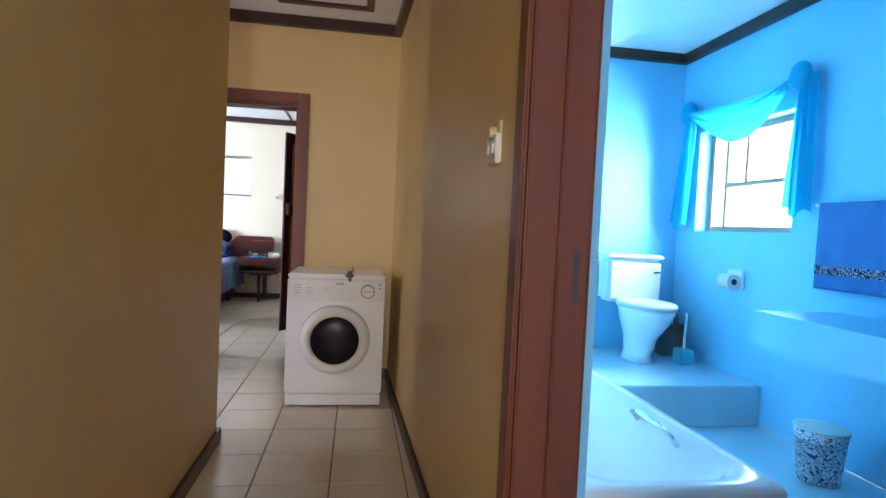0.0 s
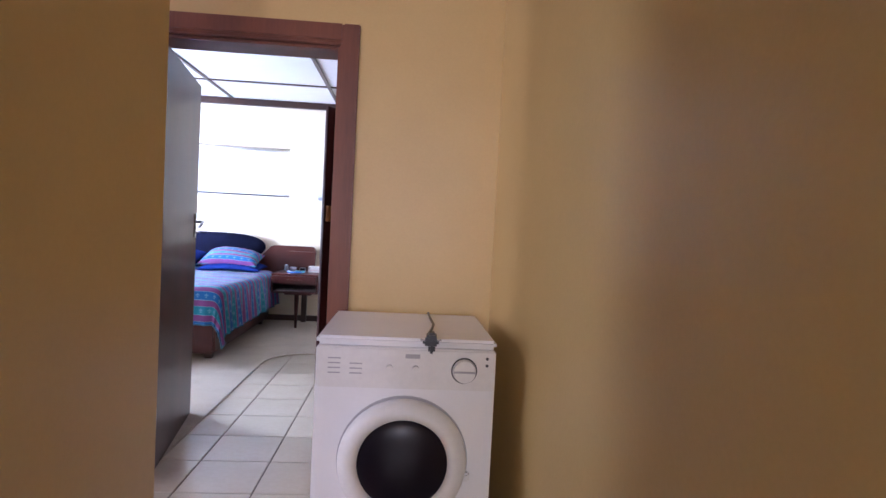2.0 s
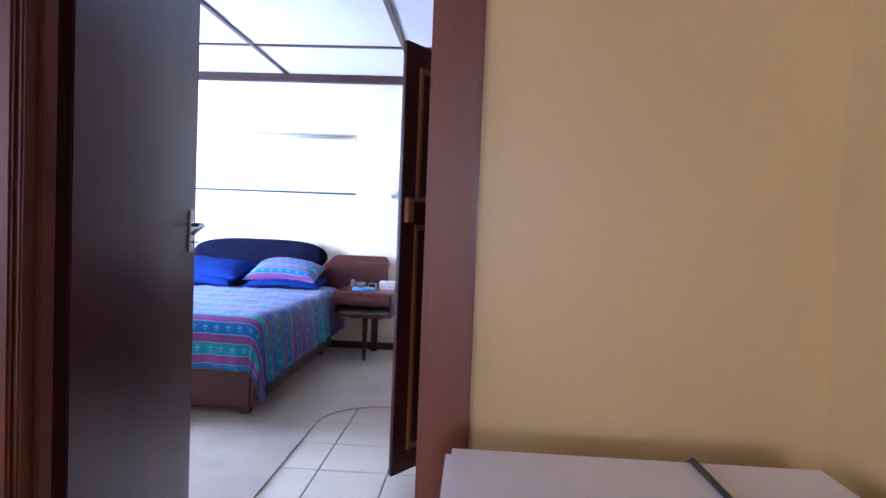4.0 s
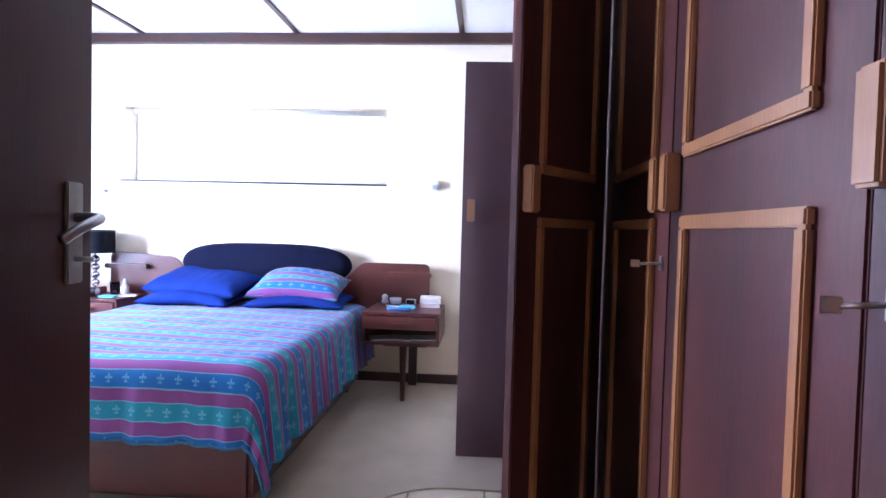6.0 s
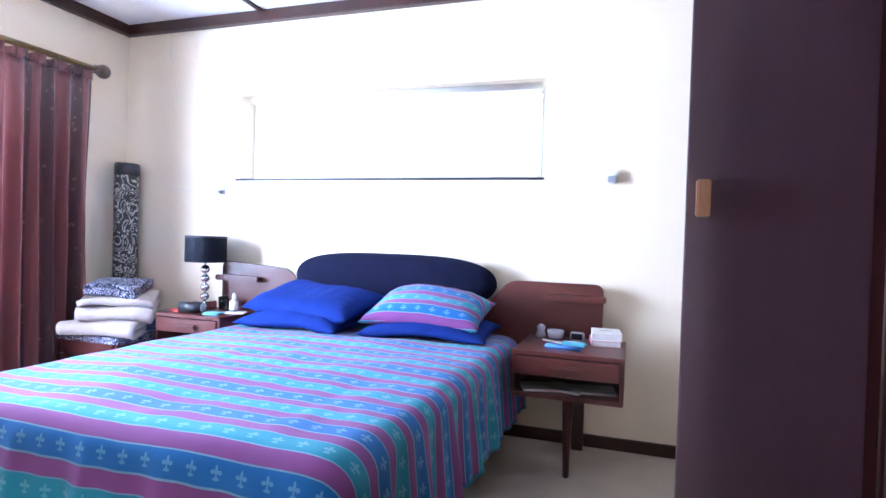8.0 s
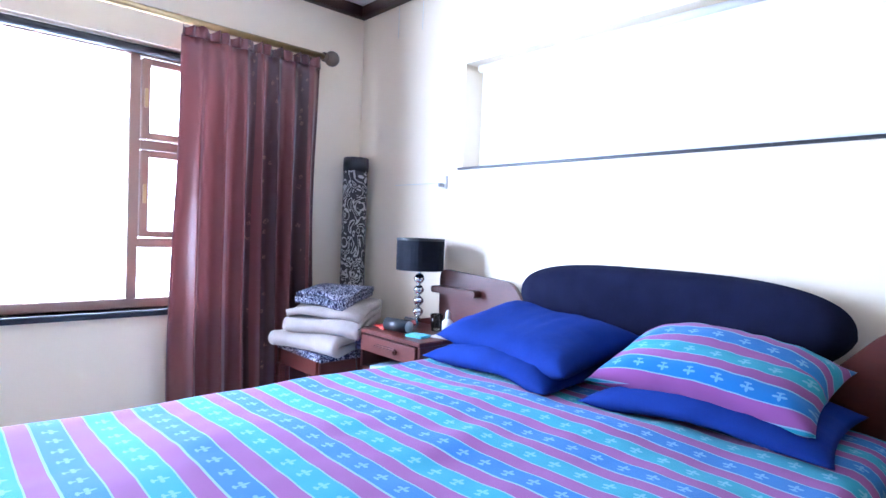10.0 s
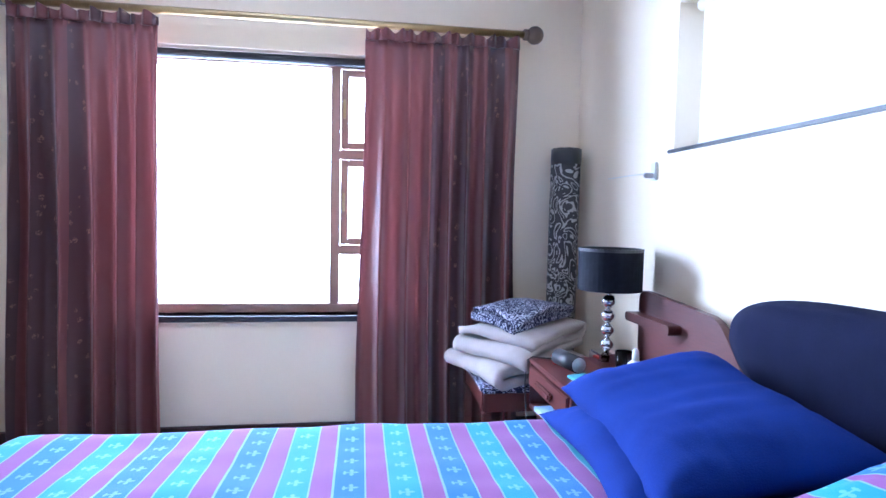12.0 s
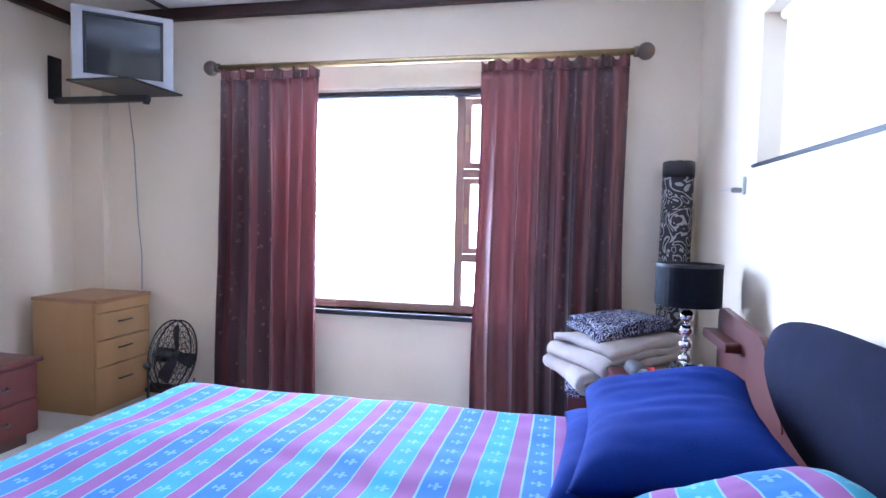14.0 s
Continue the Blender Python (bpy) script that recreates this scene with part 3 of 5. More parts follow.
# bedroom door, standing open into the room
door = tagged(new("door_1"), "dark red-brown flush door standing open, steel lever handle", "door", "", "structure")
door.matrix_world = pose(JL - 0.022, 4.085, 0, 0, 0, 99.5)
DL = 0.81
part("leaf", box(0, DL, -0.02, 0.02, 0.006, DH - 0.01), door_wood, door, bevel=0.003)
for side in (-1, 1):
    part("handle_plate", box(DL - 0.075, DL - 0.035, side * 0.02, side * 0.026, 1.055, 1.20), steel, door, "steel lock plate", bevel=0.002)
    tube("handle", [(DL - 0.055, side * 0.024, 1.15), (DL - 0.055, side * 0.058, 1.15), (DL - 0.07, side * 0.066, 1.149), (DL - 0.12, side * 0.066, 1.135), (DL - 0.15, side * 0.06, 1.12)], 0.0075, steel, door, "curved steel lever")
    tube("key", [(DL - 0.055, side * 0.024, 1.09), (DL - 0.055, side * 0.05, 1.09)], 0.004, steel, door, "small key in the lock")
for z in (0.25, 1.75):
    part("hinge", box(-0.012, 0.002, -0.024, 0.012, z - 0.05, z + 0.05), steel, door, "steel hinge", bevel=0.002)


# ---- windows ----
def west_window():
    w = tagged(new("window_1"), "brown timber casement window, bright outside", "window", "", "structure")
    x0, x1 = W - 0.15, W - 0.09
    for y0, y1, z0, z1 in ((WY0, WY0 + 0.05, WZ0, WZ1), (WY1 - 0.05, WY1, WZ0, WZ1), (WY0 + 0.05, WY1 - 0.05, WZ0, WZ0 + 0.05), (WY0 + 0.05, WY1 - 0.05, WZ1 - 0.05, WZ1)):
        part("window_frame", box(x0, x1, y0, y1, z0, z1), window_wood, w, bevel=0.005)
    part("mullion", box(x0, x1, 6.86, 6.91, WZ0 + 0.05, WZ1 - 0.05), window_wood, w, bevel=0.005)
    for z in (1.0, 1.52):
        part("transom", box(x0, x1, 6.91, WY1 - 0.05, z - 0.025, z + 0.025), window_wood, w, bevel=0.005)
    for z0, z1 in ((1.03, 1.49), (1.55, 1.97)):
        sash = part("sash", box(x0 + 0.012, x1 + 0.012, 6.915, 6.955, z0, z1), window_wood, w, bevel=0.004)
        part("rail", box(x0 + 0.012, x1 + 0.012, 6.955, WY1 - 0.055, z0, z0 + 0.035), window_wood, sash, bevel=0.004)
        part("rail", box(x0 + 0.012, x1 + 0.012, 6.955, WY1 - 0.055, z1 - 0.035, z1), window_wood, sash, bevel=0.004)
        part("stay", box(x1 + 0.012, x1 + 0.03, 6.925, 6.94, (z0 + z1) / 2 - 0.05, (z0 + z1) / 2 + 0.05), brass, sash, "brass casement fastener", bevel=0.002)
    for y0, y1 in ((WY0 + 0.05, 6.86), (6.91, WY1 - 0.05)):
        p = part("pane", box(x0 + 0.027, x0 + 0.031, y0, y1, WZ0 + 0.05, WZ1 - 0.05), clear_glass, w, "clear glass pane")
        p.visible_shadow = False
    part("window_sill", box(W - 0.20, W + 0.03, WY0 - 0.02, WY1 + 0.02, WZ0 - 0.03, WZ0), black_plastic, w, "dark painted sill", bevel=0.006)
    part("roller_blind", rod((W - 0.05, WY0 + 0.02, WZ1 - 0.03), (W - 0.05, WY1 - 0.02, WZ1 - 0.03), 0.022), black_plastic, w, "dark rolled-up blind", smooth=True)
    return w


west_window()


def high_window():
    w = tagged(new("window_2"), "high wide window covered by a white roller blind", "window", "", "structure")
    y0, y1 = N + 0.15, N + 0.20
    for x0, x1, z0, z1 in ((NX0, NX0 + 0.04, NZ0, NZ1), (NX1 - 0.04, NX1, NZ0, NZ1), (NX0 + 0.04, NX1 - 0.04, NZ0, NZ0 + 0.04), (NX0 + 0.04, NX1 - 0.04, NZ1 - 0.04, NZ1)):
        part("window_frame", box(x0, x1, y0, y1, z0, z1), white_plastic, w, bevel=0.004)
    p = part("pane", box(NX0 + 0.04, NX1 - 0.04, y0 + 0.02, y0 + 0.024, NZ0 + 0.04, NZ1 - 0.04), clear_glass, w, "clear glass pane")
    p.visible_shadow = False
    part("window_sill", box(NX0 - 0.03, NX1 + 0.01, N - 0.012, N + 0.15, NZ0 - 0.012, NZ0 + 0.001), black_plastic, w, "thin black sill edge", bevel=0.003)
    bm = bmesh.new()
    n = 24
    rows = []
    for k in range(9):
        z = NZ0 + 0.02 + (NZ1 - 0.05 - NZ0) * k / 8
        rows.append([bm.verts.new((NX0 + 0.075 + (NX1 - NX0 - 0.115) * i / n, N + 0.055 + 0.006 * math.sin(i * 0.5) * math.sin(k * 0.7), z)) for i in range(n + 1)])
    for a, b in zip(rows, rows[1:]):
        for i in range(n):
            bm.faces.new((a[i], a[i + 1], b[i + 1], b[i]))
    part("roller_blind", bm, blind_cloth, w, "white translucent blind cloth", smooth=True)
    part("blind_roller", rod((NX0 + 0.05, N + 0.06, NZ1 - 0.025), (NX1 - 0.02, N + 0.06, NZ1 - 0.025), 0.02), white_plastic, w, smooth=True)
    part("blind_bar", box(NX0 + 0.075, NX1 - 0.04, N + 0.047, N + 0.063, NZ0 + 0.006, NZ0 + 0.022), white_plastic, w, bevel=0.003)
    return w


high_window()


# ---- wardrobe along the east side ----
WF = -0.03
wardrobe = thing("wardrobe", "red-brown veneered built-in wardrobe with oak mouldings, some doors open", "wardrobe", (0, 0, 0))
for y in (S, 5.735, 6.87, 7.30):
    part("side_panel", box(WF + 0.03, E, y, y + 0.02, 0.06, 2.49), wardrobe_wood, wardrobe, bevel=0.002)
part("back_panel", box(E - 0.02, E - 0.006, S + 0.02, 7.30, 0.06, 2.49), wardrobe_wood, wardrobe)
# strip added so the hinge gap stays dark instead of catching window light
part("dark_gap_strip", box(WF - 0.012, WF + 0.03, 5.729, 5.752, 0.06, 2.49), dark_wood, wardrobe, "dark strip added over the gap at the door hinge", bevel=0.002)
part("plinth", box(WF + 0.05, E, S, 7.30, 0.008, 0.06), dark_wood, wardrobe, "dark plinth", bevel=0.002)
part("shelf", box(WF + 0.03, E - 0.02, 5.755, 7.30, 1.985, 2.01), wardrobe_wood, wardrobe, bevel=0.002)
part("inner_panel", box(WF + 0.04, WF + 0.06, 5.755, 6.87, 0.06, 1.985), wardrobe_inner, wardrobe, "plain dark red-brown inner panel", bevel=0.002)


def moulding(parent, x, y0, y1, z0, z1, w=0.023, d=0.012):
    """A raised oak frame on a door face that looks towards -x."""
    for a0, a1, b0, b1 in ((y0, y1, z1 - w, z1), (y0, y1, z0, z0 + w), (y0, y0 + w, z0 + w, z1 - w), (y1 - w, y1, z0 + w, z1 - w)):
        bm = box(x - d, x, a0, a1, b0, b1)
        part("moulding", bm, oak_strip, parent, "golden oak moulding", bevel=0.003)


def wardrobe_door(m, width, z0, z1, hand_at, kind="moulded", key=False, near=0.085):
    """A leaf from y=0 to y=width in its own frame, outer face at x=0 looking to -x."""
    leaf = part("door", box(0, 0.022, 0.002, width - 0.002, z0, z1), wardrobe_wood if kind == "moulded" else plain_door_wood, wardrobe, "" if kind == "moulded" else "plain purple-brown door without mouldings", bevel=0.003)
    leaf.matrix_world = m
    if kind == "moulded":
        if z1 - z0 > 1:
            moulding(leaf, 0, near, width - 0.085, z0 + 0.10, 1.182)
            moulding(leaf, 0, near, width - 0.085, 1.286, z1 - 0.10)
        else:
            moulding(leaf, 0, 0.07, width - 0.07, z0 + 0.07, z1 - 0.07)
    if hand_at is not None:
        y = hand_at
        part("handle", box(-0.030, 0, y - 0.019, y + 0.019, 1.192, 1.30), oak_strip, leaf, "chunky wooden block handle", bevel=0.004)
    if key:
        part("lock_plate", box(-0.004, 0, key - 0.008, key + 0.008, 1.075, 1.105), steel, leaf, "small steel lock plate", bevel=0.001)
        tube("key", [(-0.004, key, 1.09), (-0.045, key + 0.002, 1.088)], 0.003, steel, leaf, "steel key in the lock")
        part("key_bow", box(-0.062, -0.043, key + 0.001, key + 0.003, 1.081, 1.096), steel, leaf, bevel=0.001)
    return leaf


bounds = (S + 0.02, 4.625, 5.20, 5.728)
for i in range(3):
    wd = bounds[i + 1] - bounds[i]
    wardrobe_door(pose(WF, bounds[i], 0), wd, 0.07, 1.975, (wd - 0.035, wd - 0.035, 0.035)[i], key=(wd - 0.04, None, 0.04)[i] or False, near=(0.005, 0.085, 0.085)[i])
    wardrobe_door(pose(WF, bounds[i], 0), wd, 2.0, 2.485, None)
# the fourth door is swung far round, the fifth stands about square
swung = wardrobe_door(pose(WF - 0.014, 5.742, 0, 0, 0, 144), 0.465, 0.07, 1.975, 0.43)
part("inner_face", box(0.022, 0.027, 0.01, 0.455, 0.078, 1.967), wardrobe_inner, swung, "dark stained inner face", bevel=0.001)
wardrobe_door(pose(WF - 0.005, 6.868, 0, 0, 0, 92), 0.475, 0.02, 1.972, 0.43, "plain")
for y in (5.745, 6.31):
    wardrobe_door(pose(WF, y, 0), 0.56, 2.0, 2.485, None)
wardrobe_door(pose(WF - 0.01, 6.88, 0, 0, 0, 34), 0.42, 2.02, 2.485, None)

# ---- bed ----
BXL, BXR, BYF, BYH = -2.72, -1.22, 6.12, 8.04
bed = thing("bed", "double bed with a dark red-brown wooden base", "bed", ((BXL + BXR) / 2, (BYF + BYH) / 2, 0.008))
hw, hl = (BXR - BXL) / 2, (BYH - BYF) / 2
part("base", box(-hw + 0.05, hw - 0.05, -hl + 0.05, hl, 0.05, 0.33), teak, bed, bevel=0.02)
for sx in (-1, 1):
    for sy in (-1, 1):
        part("leg", box(sx * (hw - 0.12) - 0.03, sx * (hw - 0.12) + 0.03, sy * (hl - 0.14) - 0.03, sy * (hl - 0.14) + 0.03, 0.0, 0.05), dark_wood, bed, bevel=0.004)
part("mattress", box(-hw + 0.04, hw - 0.04, -hl + 0.04, hl, 0.33, 0.555), white_plastic, bed, "white mattress under the cover", bevel=0.04)


def bedspread():
    cx = (BXL + BXR) / 2
    top = 0.604
    drop_s, drop_f = 0.42, 0.335
    nu, nv = 110, 120
    bm = bmesh.new()
    uvl = bm.loops.layers.uv.new("UVMap")
    half, L = (BXR - BXL) / 2, BYH - BYF
    smax, vmax = half + drop_s, L + drop_f
    grid, uvs = [], {}
    for j in range(nv + 1):
        v = vmax * j / nv
        row = []
        for i in range(nu + 1):
            s = -smax + 2 * smax * i / nu
            os_, ov = max(0.0, abs(s) - half), max(0.0, v - L)
            sg = 1 if s > 0 else -1
            d = math.hypot(os_, ov)
            r = 0.075
            if d < 1e-6:
                out, down = 0.0, 0.0
            elif d < r * math.pi / 2:
                out, down = r * math.sin(d / r), r * (1 - math.cos(d / r))
            else:
                rest = d - r * math.pi / 2
                out, down = r + 0.10 * rest, r + rest * 0.985
            cs, cv = (os_ / d, ov / d) if d > 1e-6 else (0, 0)
            x = cx + sg * min(abs(s), half) * (half - r * 0.8) / half + sg * out * cs
            y = BYH - min(v, L) + r * 0.8 * (1 if v > r else v / r) - out * cv
            z = top - down
            fold = min(1.0, max(0.0, (d - 0.08) / 0.25))
            run = v if os_ > ov else s
            wave = fold * (0.013 * math.sin(run * 21.0 + 0.6 * math.sin(run * 5)) + 0.010 * math.sin(run * 47.0))
            x += sg * wave * cs
            y -= wave * cv
            p = noise.noise(Vector((x * 3.2, y * 3.2, 0.3))) * 0.015 + noise.noise(Vector((x * 11, y * 4.5, 2.0))) * 0.006
            hump = 0.016 * (1 - (s / half) ** 2) if abs(s) < half else 0
            z += (p + hump) * (1 - fold)
            z = max(z, 0.10)
            ve = bm.verts.new((x, y, z))
            uvs[ve] = (s + 2.0, v + 0.05)
            row.append(ve)
        grid.append(row)
    for a, b in zip(grid, grid[1:]):
        for i in range(nu):
            f = bm.faces.new((a[i], b[i], b[i + 1], a[i + 1]))
            for lp in f.loops:
                lp[uvl].uv = uvs[lp.vert]
    rim_left = [(row[0].co.copy(),) for row in grid[:-1:2]]
    rim_foot = [ve.co.copy() for ve in grid[-1][::2]]
    rim_right = [(row[-1].co.copy(),) for row in grid[-2::-2]]
    bmesh.ops.recalc_face_normals(bm, faces=bm.faces[:])
    ob = part("bedspread", bm, bed_cloth, None, "", smooth=True)
    sol = ob.modifiers.new("thick", "SOLIDIFY")
    sol.thickness, sol.offset = 0.012, -1
    edge = [row[0].copy() for row in rim_left] + [p.copy() for p in rim_foot] + [row[0].copy() for row in rim_right]
    tube("hem", edge, 0.006, bed_hem, ob, "stitched teal hem")
    return tagged(ob, "striped magenta, teal and blue quilted cover draped over the bed", "bedspread")


bedspread()


def pillow(label, m, lx, ly, lz, material, seed):
    bm = bmesh.new()
    uvl = bm.loops.layers.uv.new("UVMap")
    n = 48
    uvs = {}
    def side(sg):
        g = []
        for j in range(n + 1):
            r = []
            for i in range(n + 1):
                a, b = -1 + 2 * i / n, -1 + 2 * j / n
                pinch = 1 - 0.10 * (1 - a * a) * abs(b) ** 3 - 0.0 * b
                pin2 = 1 - 0.08 * (1 - b * b) * abs(a) ** 3
                h = max(0.0, (1 - a ** 4) * (1 - b ** 4)) ** 0.62
                x, y = a * lx / 2 * pin2, b * ly / 2 * pinch
                w = noise.noise(Vector((x * 5 + seed, y * 5, seed))) * 0.014 + noise.noise(Vector((x * 24 + seed, y * 9, seed))) * 0.004
                crease = abs(noise.noise(Vector((x * 5 + y * 3 + seed, (y - 0.4 * x) * 13, seed))))
                w += 0.016 * min(crease, 0.3) * (0.15 + abs(a) ** 3) - 0.003
                z = sg * (h * lz / 2 * (1.0 if sg > 0 else 0.75) + w * min(1, h * 1.5))
                v = bm.verts.new((x, y, z + 0.012 * math.sin(a * 3 + seed)))
                uvs[v] = (x + 1.0 + seed, y + 0.62 + math.copysign((1 - h) * 0.07, b))
                r.append(v)
            g.append(r)
        for p, q in zip(g, g[1:]):
            for i in range(n):
                f = bm.faces.new((p[i], p[i + 1], q[i + 1], q[i]) if sg > 0 else (p[i], q[i], q[i + 1], p[i + 1]))
                for lp in f.loops:
                    lp[uvl].uv = uvs[lp.vert]
        return g
    side(1)
    side(-1)
    bmesh.ops.remove_doubles(bm, verts=bm.verts[:], dist=0.0005)
    ob = part("pillow", bm, material, None, "", smooth=True)
    ob.matrix_world = m
    return tagged(ob, label, "pillow", "pillows on the bed")


pillow("flat royal blue cotton pillow lying on the bed cover", pose(-2.32, 7.75, 0.655, 3, 0, -4), 0.64, 0.46, 0.12, blue_cotton, 1.3)
pillow("plump royal blue cotton pillow on top of another", pose(-2.29, 7.80, 0.728, 10, 2, -5), 0.66, 0.46, 0.19, blue_cotton, 4.1)
pillow("flat royal blue cotton pillow under the striped one", pose(-1.62, 7.80, 0.650, 3, 0, 3), 0.66, 0.46, 0.11, blue_cotton, 7.7)
pillow("striped pillow matching the bed cover", pose(-1.65, 7.84, 0.732, 13, 0, 1), 0.63, 0.43, 0.19, bed_cloth, 2.0)

# ---- headboard ----
hb = thing("headboard", "red-brown teak headboard with a navy padded back and two wings", "headboard", (-1.995, 8.13, 0.0))


def rounded(points, r=0.03, k=5):
    """Rounds the corners of an outline."""
    out = []
    n = len(points)
    for i in range(n):
        p, a, b = Vector(points[i]), Vector(points[i - 1]), Vector(points[(i + 1) % n])
        da, db = (a - p), (b - p)
        q = min(r, da.length / 2, db.length / 2)
        s0, s1 = p + da.normalized() * q, p + db.normalized() * q
        for j in range(k + 1):
            t = j / k
            out.append(tuple((1 - t) ** 2 * s0 + 2 * t * (1 - t) * p + t * t * s1))
    return out


part("rail", box(-1.21, 1.21, 0.0, 0.028, 0.36, 0.70), teak, hb, bevel=0.006)
for sg in (-1, 1):
    pts = [(sg * 0.50, 0.66), (sg * 1.21, 0.66), (sg * 1.21, 0.895 if sg > 0 else 0.925), (sg * 0.71, 0.895)]
    bm = outline(rounded(pts if sg > 0 else pts[::-1], 0.05), 0.026)
    bmesh.ops.translate(bm, verts=bm.verts[:], vec=(0, -0.004, 0.0))
    part("wing", bm, teak, hb)
    pts = [(sg * 0.90, 0.80), (sg * 1.225, 0.80), (sg * 1.225, 0.835), (sg * 0.90, 0.835)]
    bm = outline(rounded(pts if sg > 0 else pts[::-1], 0.016), 0.05)
    bmesh.ops.translate(bm, verts=bm.verts[:], vec=(0, -0.055, 0))
    part("arm_bar", bm, teak, hb, bevel=0.004)
    part("foot_post", box(sg * 1.1 - 0.03, sg * 1.1 + 0.03, 0.0, 0.028, 0.008, 0.36), dark_wood, hb, bevel=0.003)
# padded back: a flattened egg shape, bulging forwards
bm = bmesh.new()
nr, na = 8, 64
rings = []
for k in range(nr + 1):
    q = k / nr
    ring = []
    for i in range(na):
        a = 2 * math.pi * i / na
        c, sn = math.cos(a), math.sin(a)
        ex = 0.64 * math.copysign(abs(c) ** 0.62, c)
        ez = (0.165 if sn > 0 else 0.19) * math.copysign(abs(sn) ** (0.75 if sn > 0 else 0.9), sn)
        ex *= 1.0 - 0.16 * max(0.0, -sn)
        ring.append(bm.verts.new((ex * (1 - q), -0.012 - 0.05 * math.sqrt(1 - (1 - q) ** 4 * 0.999), 0.85 + ez * (1 - q))))
    rings.append(ring)
for a, b in zip(rings, rings[1:]):
    for i in range(na):
        j = (i + 1) % na
        bm.faces.new((a[i], a[j], b[j], b[i]))
back = [bm.verts.new((v.co.x, -0.006, v.co.z)) for v in rings[0]]
for i in range(na):
    j = (i + 1) % na
    bm.faces.new((back[i], back[j], rings[0][j], rings[0][i]))
bm.faces.new(back)
bmesh.ops.remove_doubles(bm, verts=bm.verts[:], dist=0.0002)
bmesh.ops.recalc_face_normals(bm, faces=bm.faces[:])
part("padded_back", bm, navy_velvet, hb, "navy velvet padded back", smooth=True)


# ---- bedside tables ----
def bedside_table(label, x0, x1, y0, y1):
    t = thing("bedside_table", label, "bedside table", ((x0 + x1) / 2, y0, 0), 0, "bedside tables")
    w, d = (x1 - x0) / 2, y1 - y0
    part("top", box(-w, w, 0, d, 0.595, 0.615), teak, t, bevel=0.004)
    for sg in (-1, 1):
        part("side", box(sg * w - (0.018 if sg > 0 else 0), sg * w + (0.018 if sg < 0 else 0), 0.004, d, 0.425, 0.595), teak, t, bevel=0.003)
    part("floor_board", box(-w, w, 0.004, d, 0.405, 0.425), teak, t, bevel=0.003)
    part("back", box(-w + 0.018, w - 0.018, d - 0.012, d, 0.425, 0.595), dark_wood, t)
    dr = part("drawer", box(-w + 0.02, w - 0.02, -0.006, 0.016, 0.508, 0.590), teak, t, bevel=0.004)
    part("handle", box(-0.085, 0.085, -0.028, -0.006, 0.532, 0.562), teak, dr, "recessed wooden pull", bevel=0.008)
    part("drawer_box", box(-w + 0.024, w - 0.024, 0.016, d - 0.05, 0.515, 0.588), dark_wood, t)
    part("leg_board", box(-0.13, 0.16, 0.12, 0.19, 0.375, 0.405), teak, t, bevel=0.004)
    part("leg", rod((0.0, 0.155, 0.008), (0.0, 0.155, 0.378), 0.014, 0.026, 12), teak, t, "tapered wooden leg", smooth=True)
    return t


bedside_table("red-brown teak bedside table with a drawer and open shelf", -1.16, -0.665, 7.60, 8.10)
bedside_table("red-brown teak bedside table beside the stool", -3.36, -2.89, 7.73, 8.12)


# ---- small things on the tables ----
def book(label, x, y, z, lx, ly, lz, rz, cover):
    b = thing("book", label, "book", (x, y, z), rz, "books")
    part("cover", add_box(add_box(box(-lx / 2, lx / 2, -ly / 2, ly / 2, 0, 0.003), -lx / 2, lx / 2, -ly / 2, ly / 2, lz - 0.003, lz), -lx / 2, -lx / 2 + 0.003, -ly / 2, ly / 2, 0.003, lz - 0.003), cover, b)
    part("pages", box(-lx / 2 + 0.004, lx / 2 - 0.004, -ly / 2 + 0.004, ly / 2 - 0.004, 0.003, lz - 0.003), paper, b, "white page block")
    return b


book("pink covered book lying on the bedside table", -0.765, 7.97, 0.615, 0.135, 0.20, 0.028, 8, pink_paper)
bk = book("white covered thick book on the pink one", -0.760, 7.98, 0.643, 0.14, 0.205, 0.034, 5, paper)
part("title_bar", box(-0.03, 0.03, 0.0, 0.03, 0.034, 0.0345), grey_plastic, bk, "grey title bar")
bowl = tagged(part("bowl", lathe([(0.032, 0), (0.040, 0.012), (0.044, 0.045), (0.041, 0.045), (0.036, 0.014), (0.001, 0.008)], 28), cloudy_plastic, None, "", True), "small round cloudy plastic bowl on the bedside table", "bowl")
bowl.matrix_world = pose(-1.01, 8.0, 0.615)
disp = thing("tape_dispenser", "small cloudy plastic figure on the bedside table", "ornament", (-1.09, 8.03, 0.615))
part("body", lathe([(0.026, 0), (0.028, 0.01), (0.02, 0.035), (0.024, 0.05), (0.014, 0.065), (0.002, 0.068)], 20), cloudy_plastic, disp, smooth=True)
part("dark_core", lathe([(0.014, 0.004), (0.015, 0.02), (0.008, 0.032)], 16), black_plastic, disp, "dark inner part", smooth=True)
pc = tagged(part("pencil_case", box(-0.09, 0.09, -0.018, 0.018, 0, 0.018), mat("blue_zip_cloth", (0.05, 0.16, 0.42), None, 20, 0.7, 0.3), None, "", True, 0.008), "slim blue pencil case on the bedside table", "case")
pc.matrix_world = pose(-0.94, 7.72, 0.615, 0, 0, -12)
gauge = thing("thermometer_box", "turquoise plastic gadget with a grey display", "gadget", (-0.90, 7.83, 0.615), -8)
part("body", box(-0.055, 0.055, -0.022, 0.022, 0, 0.02), teal_plastic, gauge, bevel=0.005)
